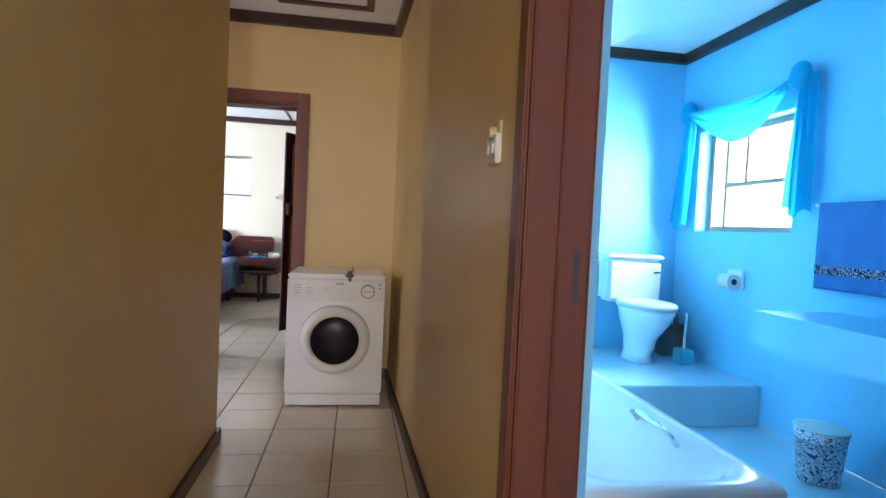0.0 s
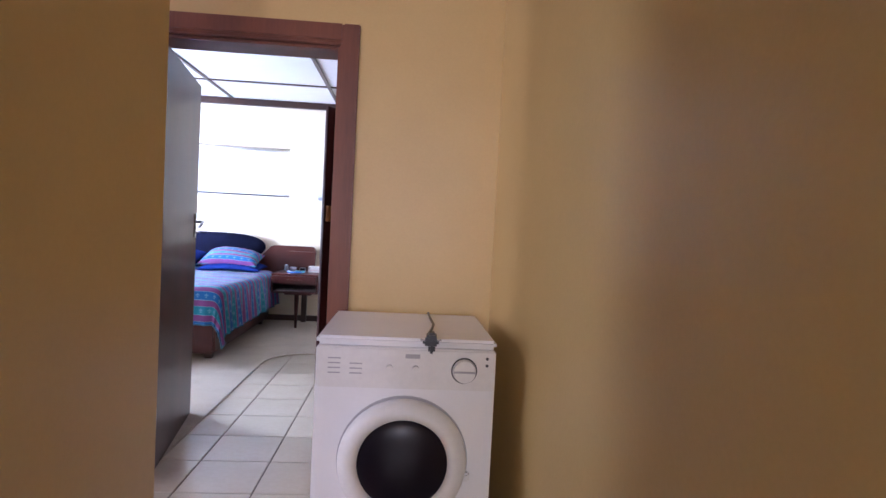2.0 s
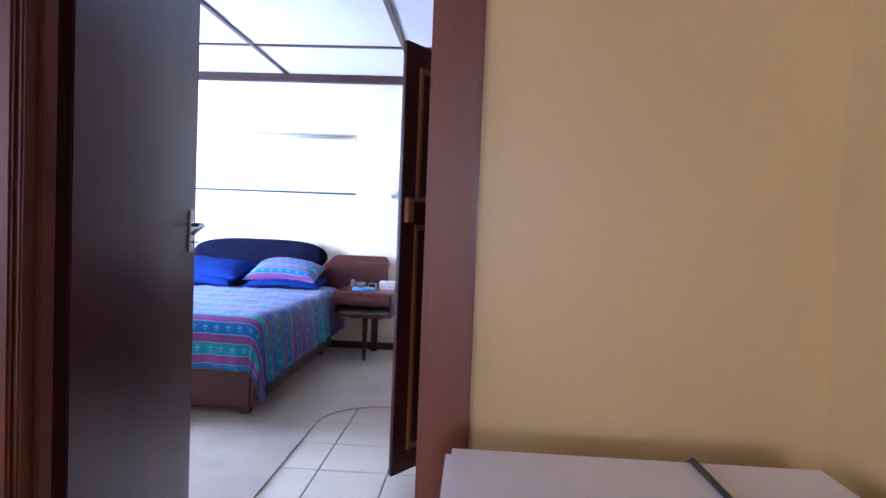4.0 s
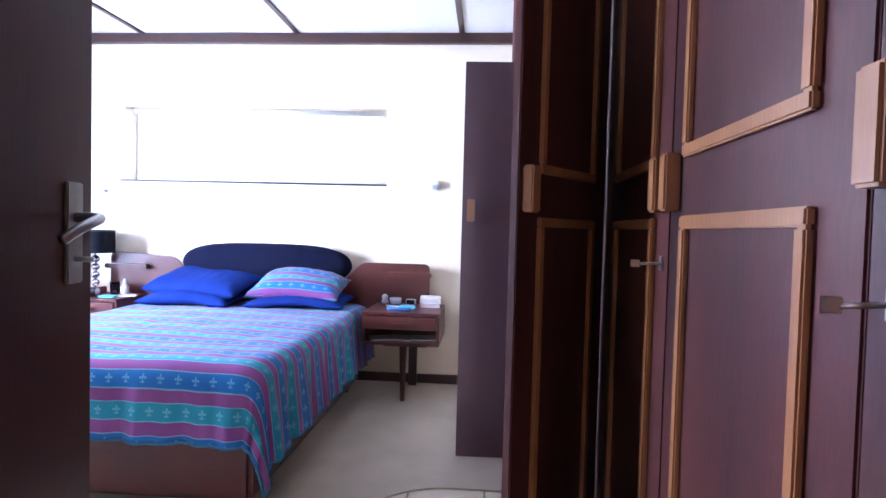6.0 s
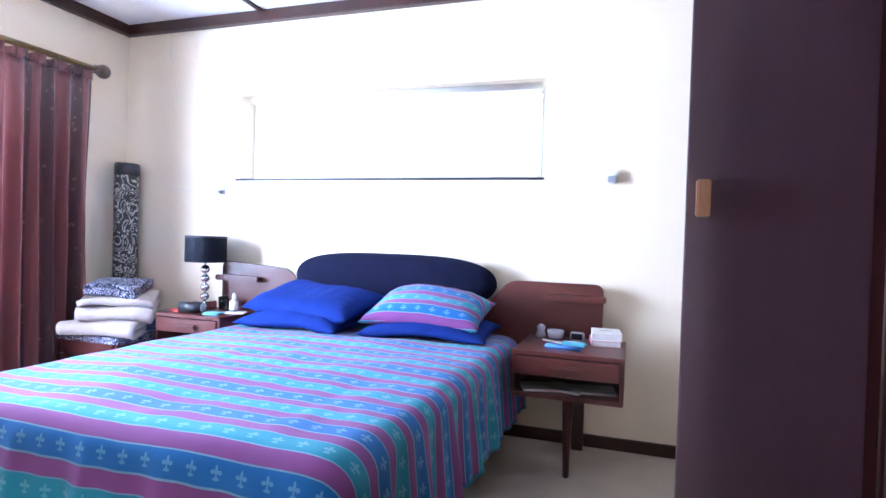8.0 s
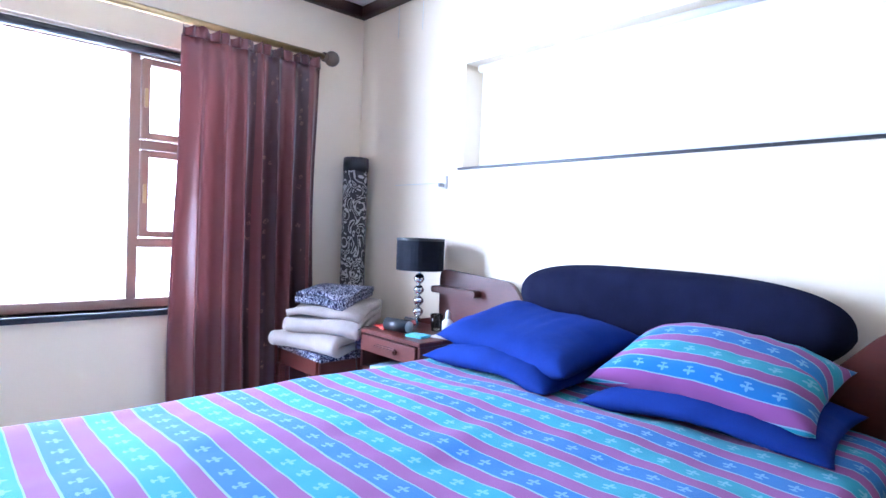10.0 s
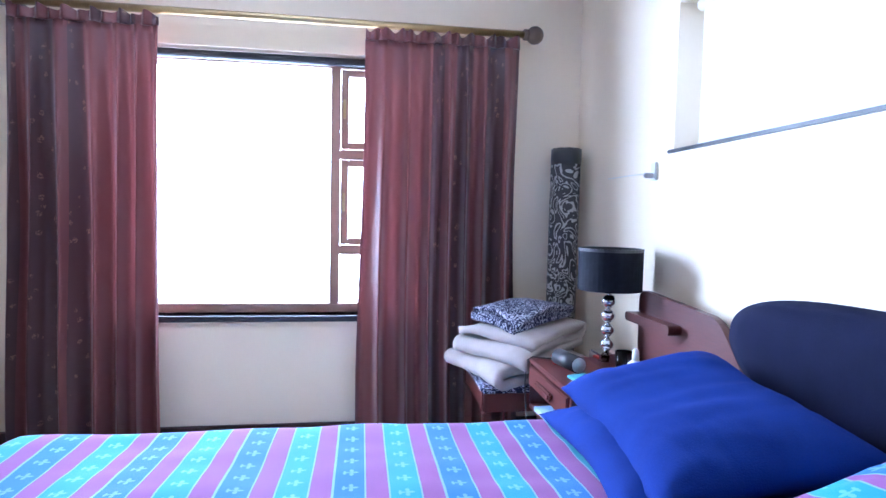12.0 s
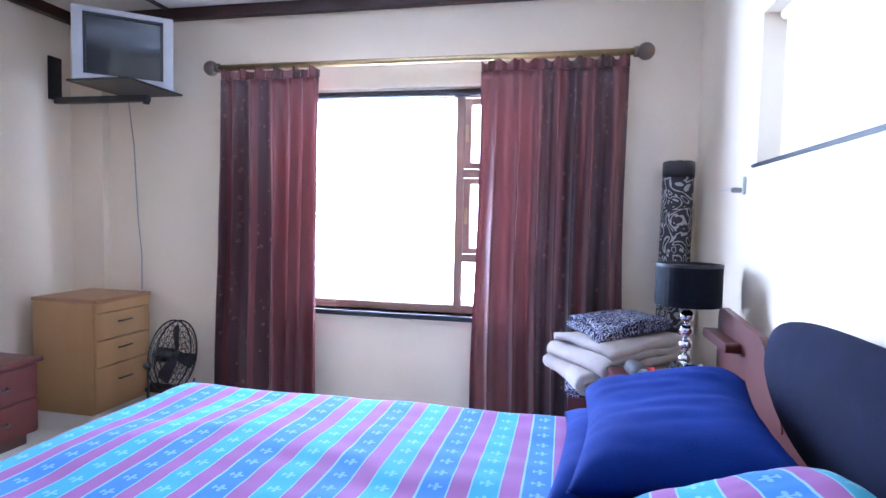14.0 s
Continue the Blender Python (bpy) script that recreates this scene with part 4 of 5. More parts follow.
part("display", box(-0.025, 0.03, -0.012, 0.012, 0.02, 0.021), grey_plastic, gauge, "grey display")
clock = thing("alarm_clock", "small dark desk clock on the bedside table", "clock", (-0.90, 8.0, 0.615), -10)
part("body", box(-0.036, 0.036, -0.012, 0.012, 0, 0.042), grey_plastic, clock, bevel=0.005)
part("face", box(-0.028, 0.028, -0.0135, -0.012, 0.006, 0.036), dark_glass, clock, "dark display")
pen = thing("pen", "white and silver pen on the bedside table", "pen", (-1.0, 7.86, 0.622), -32)
part("barrel", rod((-0.07, 0, 0), (0.05, 0, 0), 0.005, None, 10), white_plastic, pen, smooth=True)
part("tip", rod((0.05, 0, 0), (0.068, 0, 0), 0.005, 0.001, 10), steel, pen, "silver tip", smooth=True)
for x, y, rz, sx in ((-1.03, 7.72, 20, 0.2), (-0.93, 7.74, -15, 0.19), (-0.80, 7.76, 8, 0.2)):
    mg = tagged(part("magazine", box(-sx / 2, sx / 2, -0.07, 0.09, 0, 0.008), paper, None, "", bevel=0.002), "loose magazine on the bedside table's open shelf", "magazine", "magazines")
    mg.matrix_world = pose(x, y, 0.425, 0, 0, rz)
mg = tagged(part("magazine", box(-0.1, 0.1, -0.07, 0.09, 0, 0.02), mat("blue_white_cover", (0.18, 0.38, 0.66), (0.7, 0.75, 0.8), 9, 0.4, 0.02), None, "", bevel=0.002), "blue and white magazine on the open shelf", "magazine", "magazines")
mg.matrix_world = pose(-3.16, 7.80, 0.425, 0, 0, 5)

lampt = thing("table_lamp", "table lamp of stacked chrome balls with a black drum shade", "lamp", (-3.25, 8.02, 0.615))
part("foot", box(-0.055, 0.055, -0.055, 0.055, 0, 0.05), chrome, lampt, "square chrome foot", bevel=0.006)
for i in range(4):
    part("ball", lathe([(0.006, 0.05 + i * 0.058), (0.020, 0.058 + i * 0.058), (0.028, 0.072 + i * 0.058), (0.029, 0.079 + i * 0.058), (0.028, 0.086 + i * 0.058), (0.020, 0.10 + i * 0.058), (0.006, 0.108 + i * 0.058)], 24), chrome, lampt, "chrome ball", smooth=True)
part("stem", rod((0, 0, 0.28), (0, 0, 0.36), 0.006), chrome, lampt, smooth=True)
part("shade", lathe([(0.126, 0.30), (0.126, 0.465), (0.122, 0.465), (0.122, 0.30)], 40), lamp_black, lampt, "black drum shade", smooth=False)
part("shade_ring", lathe([(0.1275, 0.455), (0.1275, 0.467), (0.121, 0.467), (0.121, 0.455)], 40), black_plastic, lampt)
# a dark hairbrush case, shaped here as a plain capped cylinder
hair = thing("speaker", "long rounded black hairbrush case on the bedside table", "speaker", (-3.18, 7.83, 0.615), 12)
part("body", rod((-0.07, 0, 0.032), (0.07, 0, 0.032), 0.032, None, 20), black_plastic, hair, smooth=True)
part("end_cap", rod((0.07, 0, 0.032), (0.078, 0, 0.032), 0.028, None, 20), grey_plastic, hair, smooth=True)
tin = tagged(part("note_pad", box(-0.05, 0.05, -0.04, 0.04, 0, 0.012), teal_plastic, None, "", bevel=0.003), "turquoise note pad on the bedside table", "pad")
tin.matrix_world = pose(-3.02, 7.83, 0.615, 0, 0, 12)
pap = tagged(part("paper_slip", box(-0.06, 0.06, -0.04, 0.04, 0, 0.006), paper, None, "", bevel=0.001), "white papers on the bedside table", "paper")
pap.matrix_world = pose(-2.94, 7.93, 0.615, 0, 0, 20)
bot = thing("bottle", "small white plastic bottle with a nozzle cap", "bottle", (-3.03, 8.03, 0.615))
part("body", lathe([(0.025, 0), (0.027, 0.006), (0.027, 0.055), (0.014, 0.068), (0.012, 0.07)], 24), white_plastic, bot, smooth=True)
part("cap", lathe([(0.013, 0.068), (0.012, 0.10), (0.006, 0.112), (0.003, 0.113)], 20), white_plastic, bot, "pale cap", smooth=True)
gl = tagged(part("drinking_glass", lathe([(0.028, 0), (0.034, 0.085), (0.032, 0.085), (0.026, 0.006), (0.001, 0.005)], 28), clear_glass, None, "", True), "small clear drinking glass on the bedside table", "glass")
gl.matrix_world = pose(-3.10, 8.02, 0.615)
card = tagged(part("red_card", box(-0.07, 0.07, -0.05, 0.05, 0, 0.008), red_card, None, "", bevel=0.002), "red card on the bedside table's edge", "card")
card.matrix_world = pose(-3.30, 7.86, 0.615, 0, 0, -15)
tube("lamp_cord", [(-3.28, 7.93, 0.618), (-3.31, 7.82, 0.62), (-3.345, 7.74, 0.622), (-3.372, 7.722, 0.60), (-3.378, 7.72, 0.50), (-3.37, 7.73, 0.30), (-3.35, 7.76, 0.02)], 0.003, black_plastic)
tagged(bpy.data.objects["lamp_cord"], "black cord hanging off the bedside table", "cord")

# ---- stool with folded blankets ----
stool = thing("stool", "red-brown wooden stool with a patterned seat, loaded with blankets", "stool", (-3.70, 7.78, 0.008))
for sx in (-1, 1):
    for sy in (-1, 1):
        part("leg", box(sx * 0.22 - 0.02, sx * 0.22 + 0.02, sy * 0.20 - 0.02, sy * 0.20 + 0.02, 0, 0.34), teak, stool, bevel=0.004)
for sg in (-1, 1):
    part("apron", box(-0.20, 0.20, sg * 0.205 - 0.011, sg * 0.205 + 0.011, 0.34, 0.425), teak, stool, bevel=0.004)
    part("apron", box(sg * 0.225 - 0.011, sg * 0.225 + 0.011, -0.216, 0.216, 0.34, 0.425), teak, stool, bevel=0.004)
part("seat", box(-0.25, 0.25, -0.23, 0.23, 0.425, 0.462), navy_print, stool, "dark printed seat cover", bevel=0.012)


def folded_cloth(name, label, category, m, lx, ly, layers, th, material, seed, loose=0.014, droop=0.0):
    """A cloth folded back and forth: a serpentine section, pulled out along its width."""
    bm = bmesh.new()
    path = []
    for k in range(layers):
        z = k * th
        xs = [-lx / 2, lx / 2] if k % 2 == 0 else [lx / 2, -lx / 2]
        for i in range(13):
            t = i / 12
            path.append((xs[0] + (xs[1] - xs[0]) * t, z))
        if k < layers - 1:
            sg = 1 if k % 2 == 0 else -1
            for i in range(1, 7):
                a = -math.pi / 2 + math.pi * i / 7
                path.append((sg * (lx / 2 + math.cos(a) * th / 2 * 1.3), z + th / 2 + math.sin(a) * th / 2))
    n = 16
    rows = []
    for j in range(n + 1):
        y = -ly / 2 + ly * j / n
        r = []
        for i, (x, z) in enumerate(path):
            q = noise.noise(Vector((x * 5 + seed, y * 5, z * 9)))
            sag = 1.0 - 0.18 * abs(2 * j / n - 1) ** 3
            r.append(bm.verts.new((x + 0.014 * noise.noise(Vector((seed, y * 8, z * 20))), y + 0.01 * q, z * sag + loose * q * min(1.0, z / th + 0.1) - droop * max(0.0, (x + y) / (lx + ly) * 2 - 0.35) ** 2)))
        rows.append(r)
    for a, b in zip(rows, rows[1:]):
        for i in range(len(path) - 1):
            bm.faces.new((a[i], a[i + 1], b[i + 1], b[i]))
    bmesh.ops.recalc_face_normals(bm, faces=bm.faces[:])
    ob = part(name, bm, material, None, "", smooth=True)
    ob.matrix_world = m
    sol = ob.modifiers.new("thick", "SOLIDIFY")
    sol.thickness, sol.offset = th * 0.8, 0
    return tagged(ob, label, category)


folded_cloth("blanket", "cream wool blanket folded on the stool", "blanket", pose(-3.70, 7.78, 0.497, 0, 0, -68), 0.46, 0.42, 2, 0.050, wool, 1.0, 0.020, 0.05)
folded_cloth("blanket", "second cream wool blanket folded on top", "blanket", pose(-3.69, 7.79, 0.598, 0, 3, -50), 0.45, 0.40, 3, 0.044, wool, 5.0, 0.026, 0.07)
folded_cloth("printed_cloth", "navy cloth with white print folded on the blankets", "cloth", pose(-3.71, 7.80, 0.728, 0, 4, -58), 0.37, 0.29, 3, 0.024, navy_print, 9.0, 0.020, 0.08)
jeans = folded_cloth("folded_jeans", "blue denim folded on the stool beside the blankets", "jeans", pose(-3.52, 7.88, 0.49, 0, 0, 20), 0.14, 0.22, 3, 0.026, mat("denim", (0.06, 0.10, 0.20), (0.04, 0.07, 0.15), 20, 0.9, 0.5), 3.0)

# ---- rolled rug in the corner ----
rug = thing("rolled_rug", "rolled rug with dark scroll pattern leaning in the corner", "rug", (-3.985, 8.085, 0.008))
bm = lathe([(0.072, 0), (0.078, 0.01), (0.078, 1.54), (0.07, 1.56), (0.02, 1.562)], 36)
for v in bm.verts:
    v.co.x += 0.004 * math.sin(v.co.z * 7) - 0.02 * v.co.z
    v.co.y += 0.012 * v.co.z
part("roll", bm, rug_cloth, rug, smooth=True)
for z in (0.05, 1.515):
    bm = lathe([(0.079, z - 0.04), (0.0805, z), (0.079, z + 0.04)], 36, (-0.02 * z, 0.012 * z, 0))
    part("border_band", bm, black_plastic, rug, "dark border band", smooth=True)

# ---- curtains ----
RODX, RODZ = -4.045, 2.155
pole = thing("curtain_pole", "aged brass curtain pole with round wooden finials", "curtain pole", (RODX, 0, RODZ))
part("pole", rod((0, 5.37, 0), (0, 7.87, 0), 0.019, None, 20), brass, pole, smooth=True)
for y, sg in ((5.37, -1), (7.87, 1)):
    bm = bmesh.new()
    bmesh.ops.create_uvsphere(bm, u_segments=24, v_segments=16, radius=0.046, matrix=Matrix.Translation((0, y + sg * 0.05, 0)))
    fin = part("finial", bm, finial_wood, pole, "round wooden finial", smooth=True)
    part("collar", rod((0, y - sg * 0.01, 0), (0, y + sg * 0.02, 0), 0.028, None, 20), finial_wood, fin, smooth=True)
for y in (5.45, 7.80):
    part("bracket", box(W - RODX, 0.0, y - 0.012, y + 0.012, -0.035, -0.012), finial_wood, pole, bevel=0.003)


def curtain(label, y0, y1, flip, seed):
    bm = bmesh.new()
    uvl = bm.loops.layers.uv.new("UVMap")
    n, mrows = 220, 48
    zt, zb = 2.075, 0.02
    uvs = {}
    rows = []
    full = 2.1 * (y1 - y0)
    for j in range(mrows + 1):
        t = j / mrows
        z = zt + (zb - zt) * t
        r = []
        for i in range(n + 1):
            u = i / n
            spread = 1.0 + 0.07 * t - 0.10 * math.sin(math.pi * min(1, t * 1.2)) * 0.3
            yc = (y0 + y1) / 2
            y = yc + (y0 + (y1 - y0) * u - yc) * spread
            ph = u * (y1 - y0) * 58 + seed + 1.5 * math.sin(u * 7 + seed) + 0.35 * math.sin(t * 3 + u * 5)
            amp = 0.014 + 0.034 * min(1, t * 2.2)
            x = RODX + amp * math.sin(ph) + 0.012 * math.sin(ph * 2.3 + 1 + t) * t + 0.008 * noise.noise(Vector((u * 6, t * 4, seed)))
            y += 0.010 * math.cos(ph) * (0.3 + t) + 0.012 * math.sin(t * 5 + seed) * t
            v = bm.verts.new((x + 0.012, y, z))
            uvs[v] = ((1 - u if flip else u) * full, z)
            r.append(v)
        rows.append(r)
    head = []
    for k in range(5):
        r = []
        for i in range(n + 1):
            u = i / n
            ph = u * (y1 - y0) * 105 + seed
            v = bm.verts.new((RODX + 0.014 + (0.008 + 0.012 * k / 4) * math.sin(ph + 0.8 * math.sin(u * 23)), y0 + (y1 - y0) * u, zt + 0.014 * k + 0.012 * math.sin(ph * 0.51 + seed) * k / 4))
            uvs[v] = (u * full, zt + 0.02 * k)
            r.append(v)
        head.append(r)
    for grp in ([rows[0]] + rows[1:], [rows[0]] + head):
        for a, b in zip(grp, grp[1:]):
            for i in range(n):
                f = bm.faces.new((a[i], b[i], b[i + 1], a[i + 1]))
                for lp in f.loops:
                    lp[uvl].uv = uvs[lp.vert]
    ob = part("curtain", bm, curtain_mat, None, "", smooth=True)
    return tagged(ob, label, "curtain", "curtains at the window")


curtain("mauve-brown satin curtain hanging in deep folds, drawn back", 5.40, 6.06, True, 0.4)
curtain("mauve-brown satin curtain with darker brocade bands, drawn back", 7.04, 7.84, False, 2.2)

# ---- chest, fan, television, dresser ----
chest = thing("chest_of_drawers", "light oak laminate chest with three drawers", "chest of drawers", (-3.875, 4.36, 0.008))
part("body", add_box(box(-0.225, 0.225, 0, 0.44, 0.05, 0.68), -0.22, 0.22, 0.01, 0.42, 0, 0.05), light_oak, chest, bevel=0.002)
part("top", box(-0.23, 0.23, -0.003, 0.465, 0.683, 0.706), mat("reddish_oak_top", (0.36, 0.18, 0.08), (0.30, 0.14, 0.06), 6, 0.4, 0.05, stretch=(0.1, 1, 1)), chest, "darker reddish top", bevel=0.003)
part("rail", box(-0.22, 0.22, 0.44, 0.455, 0.622, 0.68), light_oak, chest, bevel=0.002)
for z0, z1 in ((0.455, 0.617), (0.292, 0.450), (0.06, 0.287)):
    d = part("drawer", box(-0.22, 0.22, 0.44, 0.457, z0, z1), light_oak, chest, bevel=0.003)
    zc = (z0 + z1) / 2 + 0.015
    tube("handle", [(-0.05, 0.457, zc), (-0.045, 0.475, zc + 0.004), (0.0, 0.48, zc + 0.006), (0.045, 0.475, zc + 0.004), (0.05, 0.457, zc)], 0.005, black_plastic, d, "dark bow handle")

fan = thing("floor_fan", "round floor fan with a wire cage standing by the chest", "fan", (-3.93, 5.13, 0.008), 4)
for k in range(6):
    r = 0.045 + 0.036 * k
    for sg in (-1, 1):
        y = sg * 0.055 * math.sqrt(max(0.0, 1 - (r / 0.245) ** 2)) if r < 0.24 else 0
        ring = [(r * math.cos(2 * math.pi * i / 36), y, 0.34 + r * math.sin(2 * math.pi * i / 36)) for i in range(37)]
        tube("cage_ring", ring, 0.0022 if k < 5 else 0.005, black_plastic, fan)
for i in range(28):
    a = 2 * math.pi * i / 28
    for sg in (-1, 1):
        tube("cage_wire", [(r * math.cos(a), sg * 0.055 * math.sqrt(max(0.0, 1 - (r / 0.245) ** 2)), 0.34 + r * math.sin(a)) for r in (0.045, 0.12, 0.18, 0.225)], 0.0015, black_plastic, fan)
fan.scale = (0.98, 0.98, 0.98)
part("motor", rod((0, -0.11, 0.34), (0, 0.01, 0.34), 0.05, 0.042, 24), black_plastic, fan, smooth=True)
part("hub", rod((0, 0.01, 0.34), (0, 0.05, 0.34), 0.034, 0.026, 24), black_plastic, fan, smooth=True)
for i in range(3):
    bm = outline(rounded([(0.02, -0.03), (0.19, -0.075), (0.205, 0.03), (0.02, 0.03)], 0.03), 0.003)
    bmesh.ops.transform(bm, verts=bm.verts[:], matrix=Matrix.Translation((0, 0.02, 0.34)) @ Matrix.Rotation(2 * math.pi * i / 3 + 0.5, 4, "Y") @ Matrix.Rotation(0.25, 4, "X"))
    part("blade", bm, dull_metal, fan, "dark grey fan blade")
tube("stand", [(-0.25, 0, 0.34), (-0.255, 0, 0.15), (-0.2, -0.02, 0.02), (-0.15, 0.14, 0.012), (0.15, 0.14, 0.012), (0.2, -0.02, 0.02), (0.255, 0, 0.15), (0.25, 0, 0.34)], 0.010, black_plastic, fan, "bent tube stand")
for sg in (-1, 1):
    part("pivot_knob", rod((sg * 0.245, 0, 0.34), (sg * 0.275, 0, 0.34), 0.018, None, 14), black_plastic, fan, smooth=True)

tv = thing("television", "silver framed box television on a wall bracket", "television", (-3.79, 4.94, 2.10), 0)
tv.matrix_world = pose(-3.80, 4.90, 2.00, 4, 0, 180 - 50)
part("bezel", add_box(add_box(add_box(box(-0.265, -0.21, -0.02, 0.03, 0, 0.43), 0.21, 0.265, -0.02, 0.03, 0, 0.43), -0.21, 0.21, -0.02, 0.03, 0, 0.05), -0.21, 0.21, -0.02, 0.03, 0.40, 0.43), mat("silver_plastic", (0.62, 0.62, 0.64), None, 8, 0.35, 0.03), tv, "silver frame", bevel=0.004)
bm = bmesh.new()
bmesh.ops.create_grid(bm, x_segments=16, y_segments=12, size=0.5, matrix=Matrix.Translation((0, -0.004, 0.225)) @ Matrix.Rotation(math.pi / 2, 4, "X") @ Matrix.Diagonal((0.41, 0.345, 1, 1)))
for v in bm.verts:
    v.co.y += 0.035 * ((v.co.x / 0.42) ** 2 + ((v.co.z - 0.225) / 0.42) ** 2)
part("screen", bm, mat("grey_crt_glass", (0.045, 0.05, 0.055), (0.05, 0.055, 0.06), 2, 0.06, 0.0, spec=0.7), tv, "curved grey screen", smooth=True)
part("inner_frame", add_box(add_box(add_box(box(-0.21, -0.196, -0.012, 0.03, 0.05, 0.40), 0.196, 0.21, -0.012, 0.03, 0.05, 0.40), -0.196, 0.196, -0.012, 0.03, 0.05, 0.062), -0.196, 0.196, -0.012, 0.03, 0.388, 0.40), black_plastic, tv)
bm = bmesh.new()
fr = [bm.verts.new(p) for p in ((-0.255, 0.03, 0.01), (0.255, 0.03, 0.01), (0.255, 0.03, 0.42), (-0.255, 0.03, 0.42))]
bk_ = [bm.verts.new(p) for p in ((-0.15, 0.36, 0.03), (0.15, 0.36, 0.03), (0.15, 0.36, 0.30), (-0.15, 0.36, 0.30))]
bm.faces.new(fr)
bm.faces.new(bk_[::-1])
for i in range(4):
    j = (i + 1) % 4
    bm.faces.new((fr[j], fr[i], bk_[i], bk_[j]))
bmesh.ops.recalc_face_normals(bm, faces=bm.faces[:])
part("housing", bm, grey_plastic, tv, bevel=0.006)
part("badge", box(-0.03, 0.03, -0.022, -0.02, 0.012, 0.038), grey_plastic, tv, "grey control badge")
brk = thing("television_bracket", "black steel swivel bracket holding the television", "bracket", (-3.98, S, 1.90))
part("wall_plate", box(-0.05, 0.05, 0, 0.012, 0.07, 0.35), black_plastic, brk, bevel=0.003)
part("arm", box(-0.02, 0.02, 0.012, 0.72, 0.045, 0.085), black_plastic, brk, bevel=0.003)
part("tray", box(-0.06, 0.40, 0.50, 0.92, 0.085, 0.098), black_plastic, brk, bevel=0.003)
part("swivel", rod((0.0, 0.70, 0.03), (0.0, 0.70, 0.085), 0.02), black_plastic, brk, smooth=True)
tube("hanging_cable", [(-4.14, 4.62, 2.05), (-4.15, 4.66, 1.7), (-4.148, 4.69, 1.2), (-4.145, 4.72, 0.95), (-4.12, 4.74, 0.72)], 0.0035, grey_plastic)
tagged(bpy.data.objects["hanging_cable"], "grey cord hanging down the wall below the television", "cord")

dresser = thing("dresser", "low dark red-brown wooden dresser with drawers", "dresser", (-2.81, 4.33, 0.008))
part("body", box(-0.46, 0.46, 0, 0.48, 0.06, 0.435), teak, dresser, bevel=0.004)
part("top", box(-0.48, 0.48, 0, 0.51, 0.435, 0.46), teak, dresser, bevel=0.006)
part("plinth", box(-0.42, 0.42, 0.02, 0.45, 0, 0.06), dark_wood, dresser)
for i in range(2):
    for k in range(2):
        d = part("drawer", box(-0.45 + 0.455 * i, -0.005 + 0.455 * i, 0.48, 0.498, 0.075 + 0.18 * k, 0.245 + 0.18 * k), teak, dresser, bevel=0.005)
        xc = -0.2275 + 0.455 * i
        tube("handle", [(xc - 0.05, 0.498, 0.16 + 0.18 * k), (xc - 0.045, 0.52, 0.158 + 0.18 * k), (xc + 0.045, 0.52, 0.158 + 0.18 * k), (xc + 0.05, 0.498, 0.16 + 0.18 * k)], 0.006, black_plastic, d, "dark handle")
cam_box = thing("desk_lamp_head", "black cylindrical gadget standing on the dresser", "gadget", (-3.05, 4.62, 0.468), 30)
part("barrel", rod((-0.07, 0, 0.08), (0.07, 0, 0.08), 0.042, 0.05, 22), black_plastic, cam_box, smooth=True)
part("stand", box(-0.03, 0.03, -0.03, 0.03, 0, 0.05), black_plastic, cam_box, bevel=0.006)
plug = thing("power_lead", "white plug on a black lead lying on the carpet", "lead", (-3.28, 5.0, 0.008))
part("plug", box(-0.05, 0.05, -0.025, 0.025, 0, 0.035), white_plastic, plug, "white plug block", bevel=0.008)
tube("lead", [(-0.05, 0, 0.012), (-0.12, 0.01, 0.008), (-0.2, -0.06, 0.006), (-0.16, -0.12, 0.006), (0.05, 0.06, 0.006), (0.16, 0.12, 0.006), (0.3, 0.02, 0.006)], 0.005, black_plastic, plug)
coil = tube("cable_coil", [(-2.9 + 0.09 * math.cos(a) + 0.006 * a, 5.12 + 0.05 * math.sin(a), 0.016 + 0.003 * math.sin(3 * a)) for a in [0.35 * i for i in range(52)]], 0.005, black_plastic)
tagged(coil, "black cable coiled on the carpet", "cable")

# ---- small fittings on the bedroom wall ----
pir = thing("motion_sensor", "white plastic alarm sensor on the bedroom wall", "sensor", (-0.765, N, 1.435))
part("housing", box(-0.032, 0.032, -0.04, 0, 0, 0.075), white_plastic, pir, bevel=0.012)
part("lens", box(-0.022, 0.022, -0.043, -0.038, 0.006, 0.04), grey_plastic, pir, "grey lens", bevel=0.003)
sens = thing("wall_hook", "small white sensor hook on the bedroom wall", "hook", (-3.30, N, 1.36))
part("plate", box(-0.02, 0.02, -0.012, 0, 0, 0.075), white_plastic, sens, bevel=0.004)
part("hook", box(-0.008, 0.008, -0.05, -0.012, 0.01, 0.03), grey_plastic, sens, bevel=0.003)
for x0, x1, z in ((-1.13, -0.80, 1.47), (-3.75, -3.32, 1.395)):
    w = tagged(part("sensor_wire", box(x0, x1, N - 0.004, N, z - 0.002, z + 0.002), white_plastic), "thin white wire clipped along the wall", "wire", "sensor wires")
for x in (-1.10, -3.55, -3.78):
    structure("panel_joint", box(x - 0.002, x + 0.002, N - 0.002, N, NZ1 if x > -3 else 2.3, CB), white_plastic, "thin pale wall joint line", "trim")

